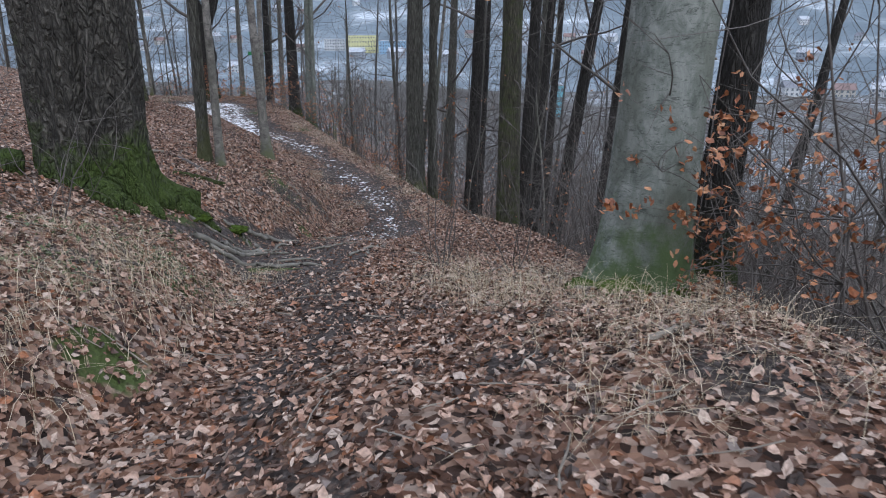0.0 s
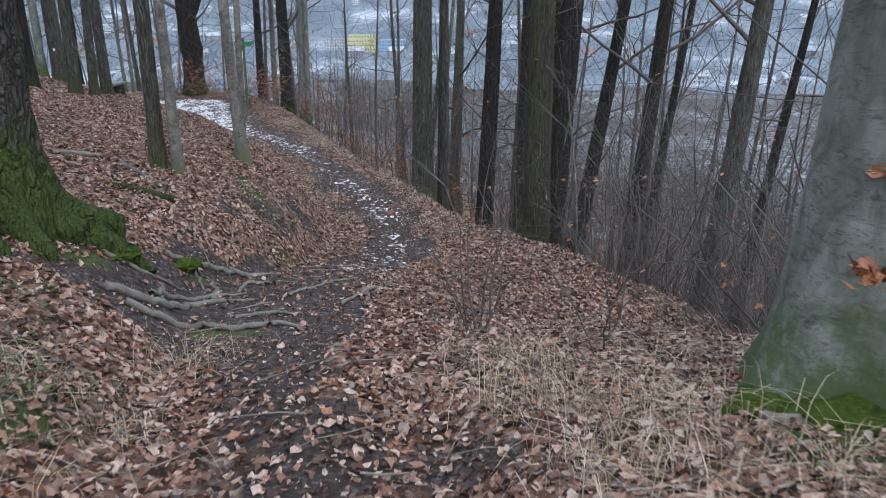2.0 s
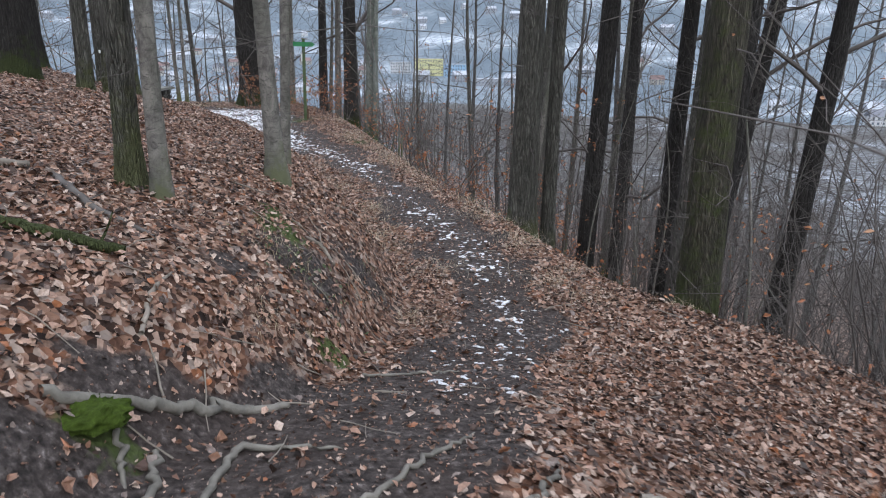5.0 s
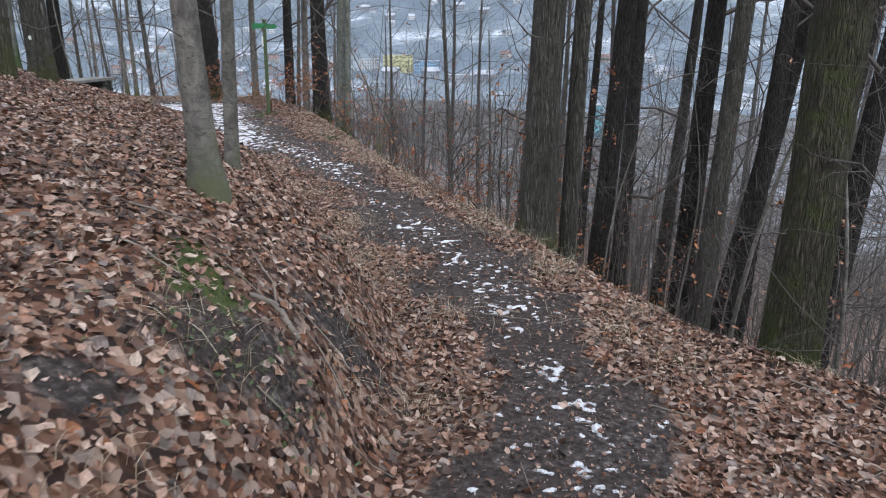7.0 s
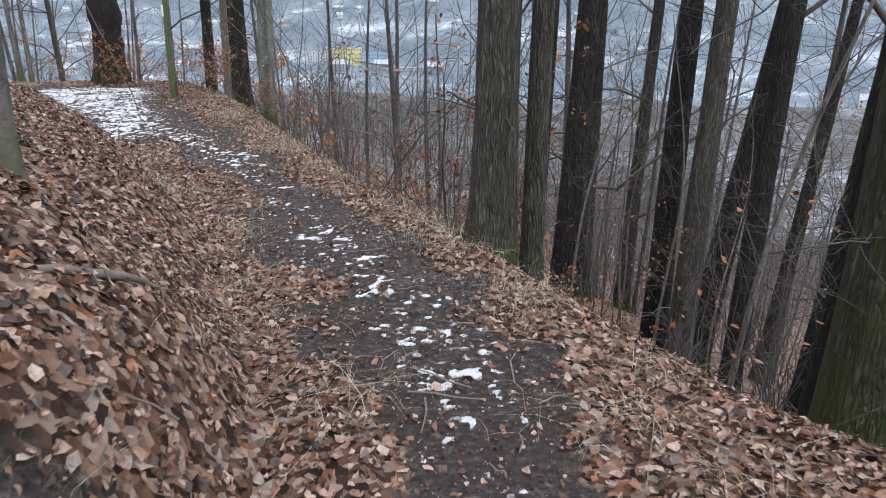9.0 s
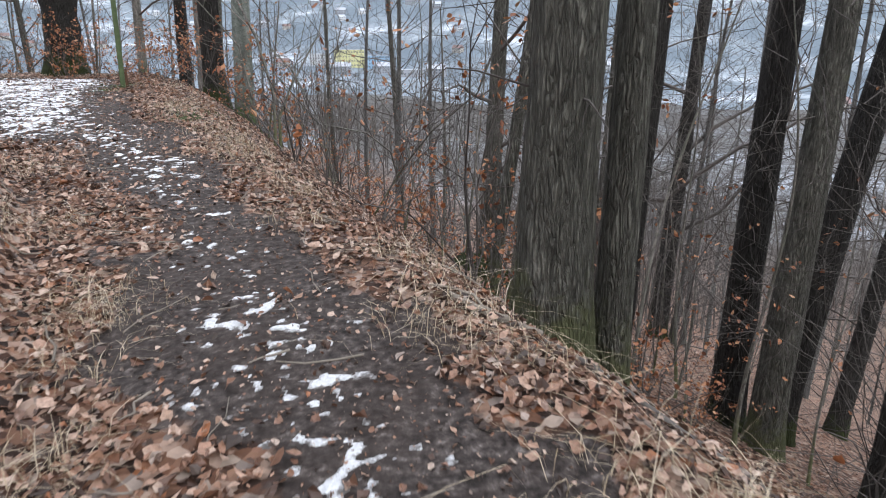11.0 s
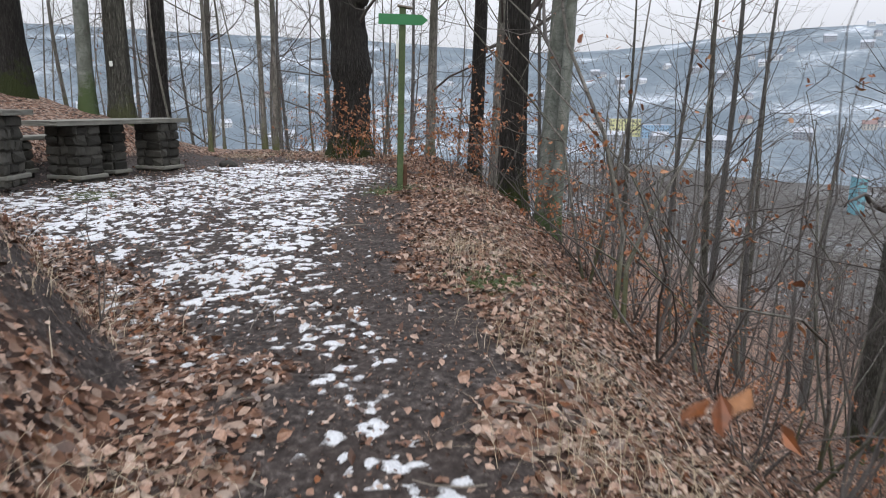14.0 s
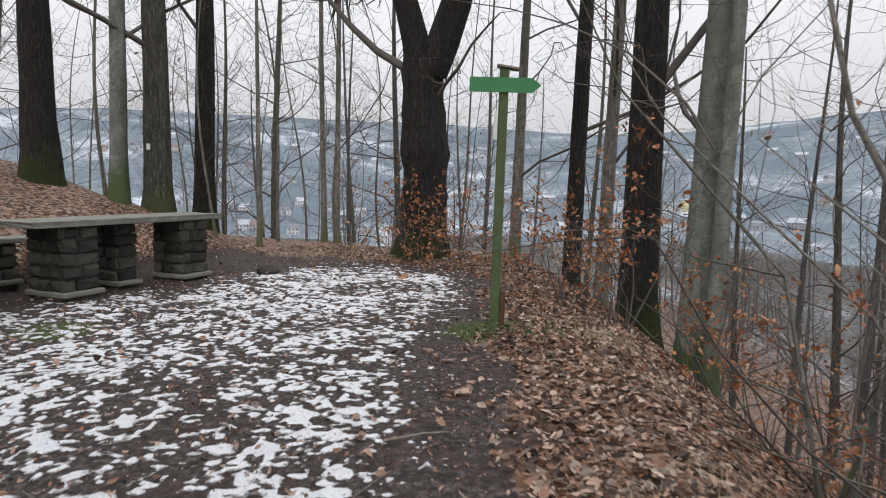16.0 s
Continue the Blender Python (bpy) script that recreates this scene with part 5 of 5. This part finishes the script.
dens = dens * (.55 + .6 * clump) * (1 - np.clip(pm * 1.15, 0, 1) * (1 - np.interp(ly, [0, 6, 7, 10, 12, 21, 23], [.65, .38, .10, .10, .06, .05, .03])))
take = rng.random(N) < dens
lx, ly, away = lx[take], ly[take], away[take]
reach = np.interp(ly, [8, 11, 18, 22], [2.0, 3.5, 3.5, 2.2])
for name, pick, make, cup, tilt in (("leaf_litter", away < reach, whole_leaves, .45, .4), ("leaf_litter", away >= reach, leaf_cards, .4, .28)):
    ax, ay = lx[pick], ly[pick]
    lz = ground_z(ax, ay) + rng.uniform(.004, .035, len(ax))
    v, f = make(np.stack([ax, ay, lz], -1), .03 + .05 * rng.random(len(ax)) ** 1.7, slope_normal(ax, ay) + rng.standard_normal((len(ax), 3)) * tilt, rng, cup)
    tagged(new(name, mesh_from(name, v, f, M_LEAF)), "fallen brown and pale beech and oak leaves", "leaves", kind="stuff")

# crumbs of leaf and grit on the trodden soil
N = 190000
lx, ly = rng.uniform(-12.5, 1.0, N), rng.uniform(0, 30, N)
take = rng.random(N) < path_mask(lx, ly) * np.where(ly > 22.5, .5, 1)
lx, ly = lx[take], ly[take]
v, f = leaf_cards(np.stack([lx, ly, ground_z(lx, ly) + rng.uniform(.001, .01, len(lx))], -1), .008 + .03 * rng.random(len(lx)) ** 2.5, slope_normal(lx, ly) + rng.standard_normal((len(lx), 3)) * .5, rng, .5, .7)
tagged(new("leaf_crumbs", mesh_from("leaf_crumbs", v, f, M_LEAF)), "crumbs of leaf and bark on the trodden soil", "leaf crumbs", kind="stuff")


def grass(name, spots, seed, blades, mat, label, tall=(.08, .30), spread=.2, flop=2.4):
    rng = np.random.default_rng(seed)
    c = np.array(spots, float)
    n = len(c) * blades
    k = np.repeat(np.arange(len(c)), blades)
    x = c[k, 0] + rng.normal(0, spread, n) * c[k, 2]
    y = c[k, 1] + rng.normal(0, spread, n) * c[k, 2]
    z = ground_z(x, y)
    a, h = rng.uniform(0, 6.28, n), rng.uniform(*tall, n) * np.minimum(c[k, 2], 1.2)
    d = np.stack([np.cos(a), np.sin(a)], -1) * (rng.uniform(.2, 1, n) * flop)[:, None]
    out = np.empty((n, 7, 3))
    side = np.stack([-np.sin(a), np.cos(a), np.zeros(n)], -1) * rng.uniform(.0009, .0022, n)[:, None]
    for s, (t, up) in enumerate(((0, 0), (.4, .5), (.75, .6), (1.1, .42))):
        p = np.stack([x + d[:, 0] * h * t * t, y + d[:, 1] * h * t * t, z - .01 + h * up], -1)
        if s < 3:
            out[:, 2 * s], out[:, 2 * s + 1] = p - side * (1 - t * .5), p + side * (1 - t * .5)
        else:
            out[:, 6] = p
    b = np.arange(n)[:, None] * 7
    quads_ = np.concatenate([b + np.array([0, 1, 3, 2]), b + np.array([2, 3, 5, 4]), b + np.array([4, 5, 6, 6])])
    tri = quads_[-n:, :3]
    me = bpy.data.meshes.new(name)
    me.from_pydata(out.reshape(-1, 3).tolist(), [], quads_[:-n].tolist() + tri.tolist())
    me.materials.append(mat)
    tagged(new(name, me), label, "grass", kind="stuff")


tr = np.random.default_rng(55)
tufts = [(.0, 6.0, 1.2), (.3, 5.6, 1.1), (-.1, 5.5, 1), (.35, 4.6, 1), (.6, 5.0, 1), (-1.95, 4.1, 1.2), (-2.0, 3.5, 1.1), (-2.1, 2.9, 1.3), (-2.2, 2.4, 1.2), (-2.5, 4.8, 1),
         (-4.9, 23.1, 1.1), (-3.6, 20.6, 1.2), (-4.2, 22.0, 1), (-7.0, 20.9, 1.0), (-6.4, 20.6, 1.0), (-.6, 13.6, 1), (-.2, 13.0, .9)]
for _ in range(18):
    y = tr.uniform(2.2, 6.2)
    tufts.append((tr.uniform(.4, 2.3), y, tr.uniform(.7, 1.2)))
for _ in range(30):
    y = tr.uniform(12.5, 27)
    tufts.append((float(col(np.array(y), 4)) + tr.normal(.02, .2), y, tr.uniform(.5, 1.0)))
for _ in range(20):
    y = tr.uniform(8.8, 21)
    tufts.append((float(np.interp(y, PY, PL)) - abs(tr.normal(.55, .3)), y, tr.uniform(.5, .95)))
for _ in range(24):
    tufts.append((tr.uniform(-3.2, -1.7), tr.uniform(1.2, 6.5), tr.uniform(.6, 1.1)))
for _ in range(26):
    tufts.append((tr.uniform(-14, -8), tr.uniform(30, 33.5), tr.uniform(.5, .9)))
grass("dry_grass", tufts, 61, 60, M_STRAW, "dry straw-coloured grass tufts on the verge")
tall = [(.05, 6.0, 1), (.25, 5.7, 1.1), (.45, 5.4, 1), (.15, 5.3, .9), (.6, 5.05, 1), (.85, 4.7, 1), (1.1, 4.4, 1), (1.4, 4.3, 1.1), (.3, 4.5, .8), (1.8, 4.2, 1), (2.2, 4.0, 1), (-2.0, 4.2, 1), (-2.15, 2.9, 1.1), (-2.3, 2.3, 1.1),
        (-3.6, 20.6, .8), (-4.15, 21.5, .8), (-3.0, 19.5, .7), (-4.9, 23.1, .9)]
grass("tall_dry_grass", tall, 63, 38, M_STRAW, "pale dry grass standing and leaning on the verge", (.15, .42), .17, 1.3)
greens = [(-2.25, 5.3, 1), (-2.1, 5.0, .8), (-2.3, 3.9, .8), (-7.2, 26.1, 1.1), (-7.0, 26.3, 1), (-4.7, 22.4, .8), (-10.7, 24.2, 1), (-12.6, 31.2, 1), (-13.4, 31.6, 1), (-4.4, 23.4, .8), (-2.75, 11.2, .7), (-2.5, 12.5, .6), (-3.0, 6.4, .8)]
grass("green_grass", greens, 62, 60, M_GREEN, "short green grass and weeds at the path's edge", (.05, .16))

rng = np.random.default_rng(71)
tubes = Tubes()
for _ in range(520):
    y = rng.uniform(1, 30)
    x = float(np.interp(y, PY, (PL + PR) / 2)) + rng.normal(0, 2.2)
    if y > 21.5 and rng.random() < .6:
        continue
    a, ln, n = rng.uniform(0, 6.28), rng.uniform(.08, .42), 4
    t = np.linspace(-.5, .5, n)
    px = x + t * ln * math.cos(a) + rng.normal(0, .012, n)
    py = y + t * ln * math.sin(a) + rng.normal(0, .012, n)
    tubes.add(np.stack([px, py, ground_z(px, py) + .02 + rng.uniform(0, .02)], -1), np.linspace(.0055, .003, n) * rng.uniform(.6, 1.4), 4)
tagged(new("fallen_twigs", tubes.mesh("fallen_twigs", M_DEADWOOD)), "small fallen twigs scattered over the ground", "twigs", kind="stuff")

rng = np.random.default_rng(81)
n = 900
spot = np.array([(-2.5, 5.6), (-2.9, 5.0), (-2.25, 5.2), (-3.3, 4.6), (-3.0, 6.3), (-2.5, 4.0), (-7.1, 26.2), (-4.6, 22.5), (-2.7, 11.2)])[rng.integers(0, 9, n)]
wx, wy = spot[:, 0] + rng.normal(0, .22, n), spot[:, 1] + rng.normal(0, .22, n)
v, f = leaf_cards(np.stack([wx, wy, ground_z(wx, wy) + rng.uniform(.02, .1, n)], -1), rng.uniform(.02, .05, n), slope_normal(wx, wy) + rng.standard_normal((n, 3)) * .5, rng, .3)
tagged(new("ground_ivy", mesh_from("ground_ivy", v, f, M_GREEN)), "low dark green weeds among the fallen leaves", "weeds", kind="stuff")
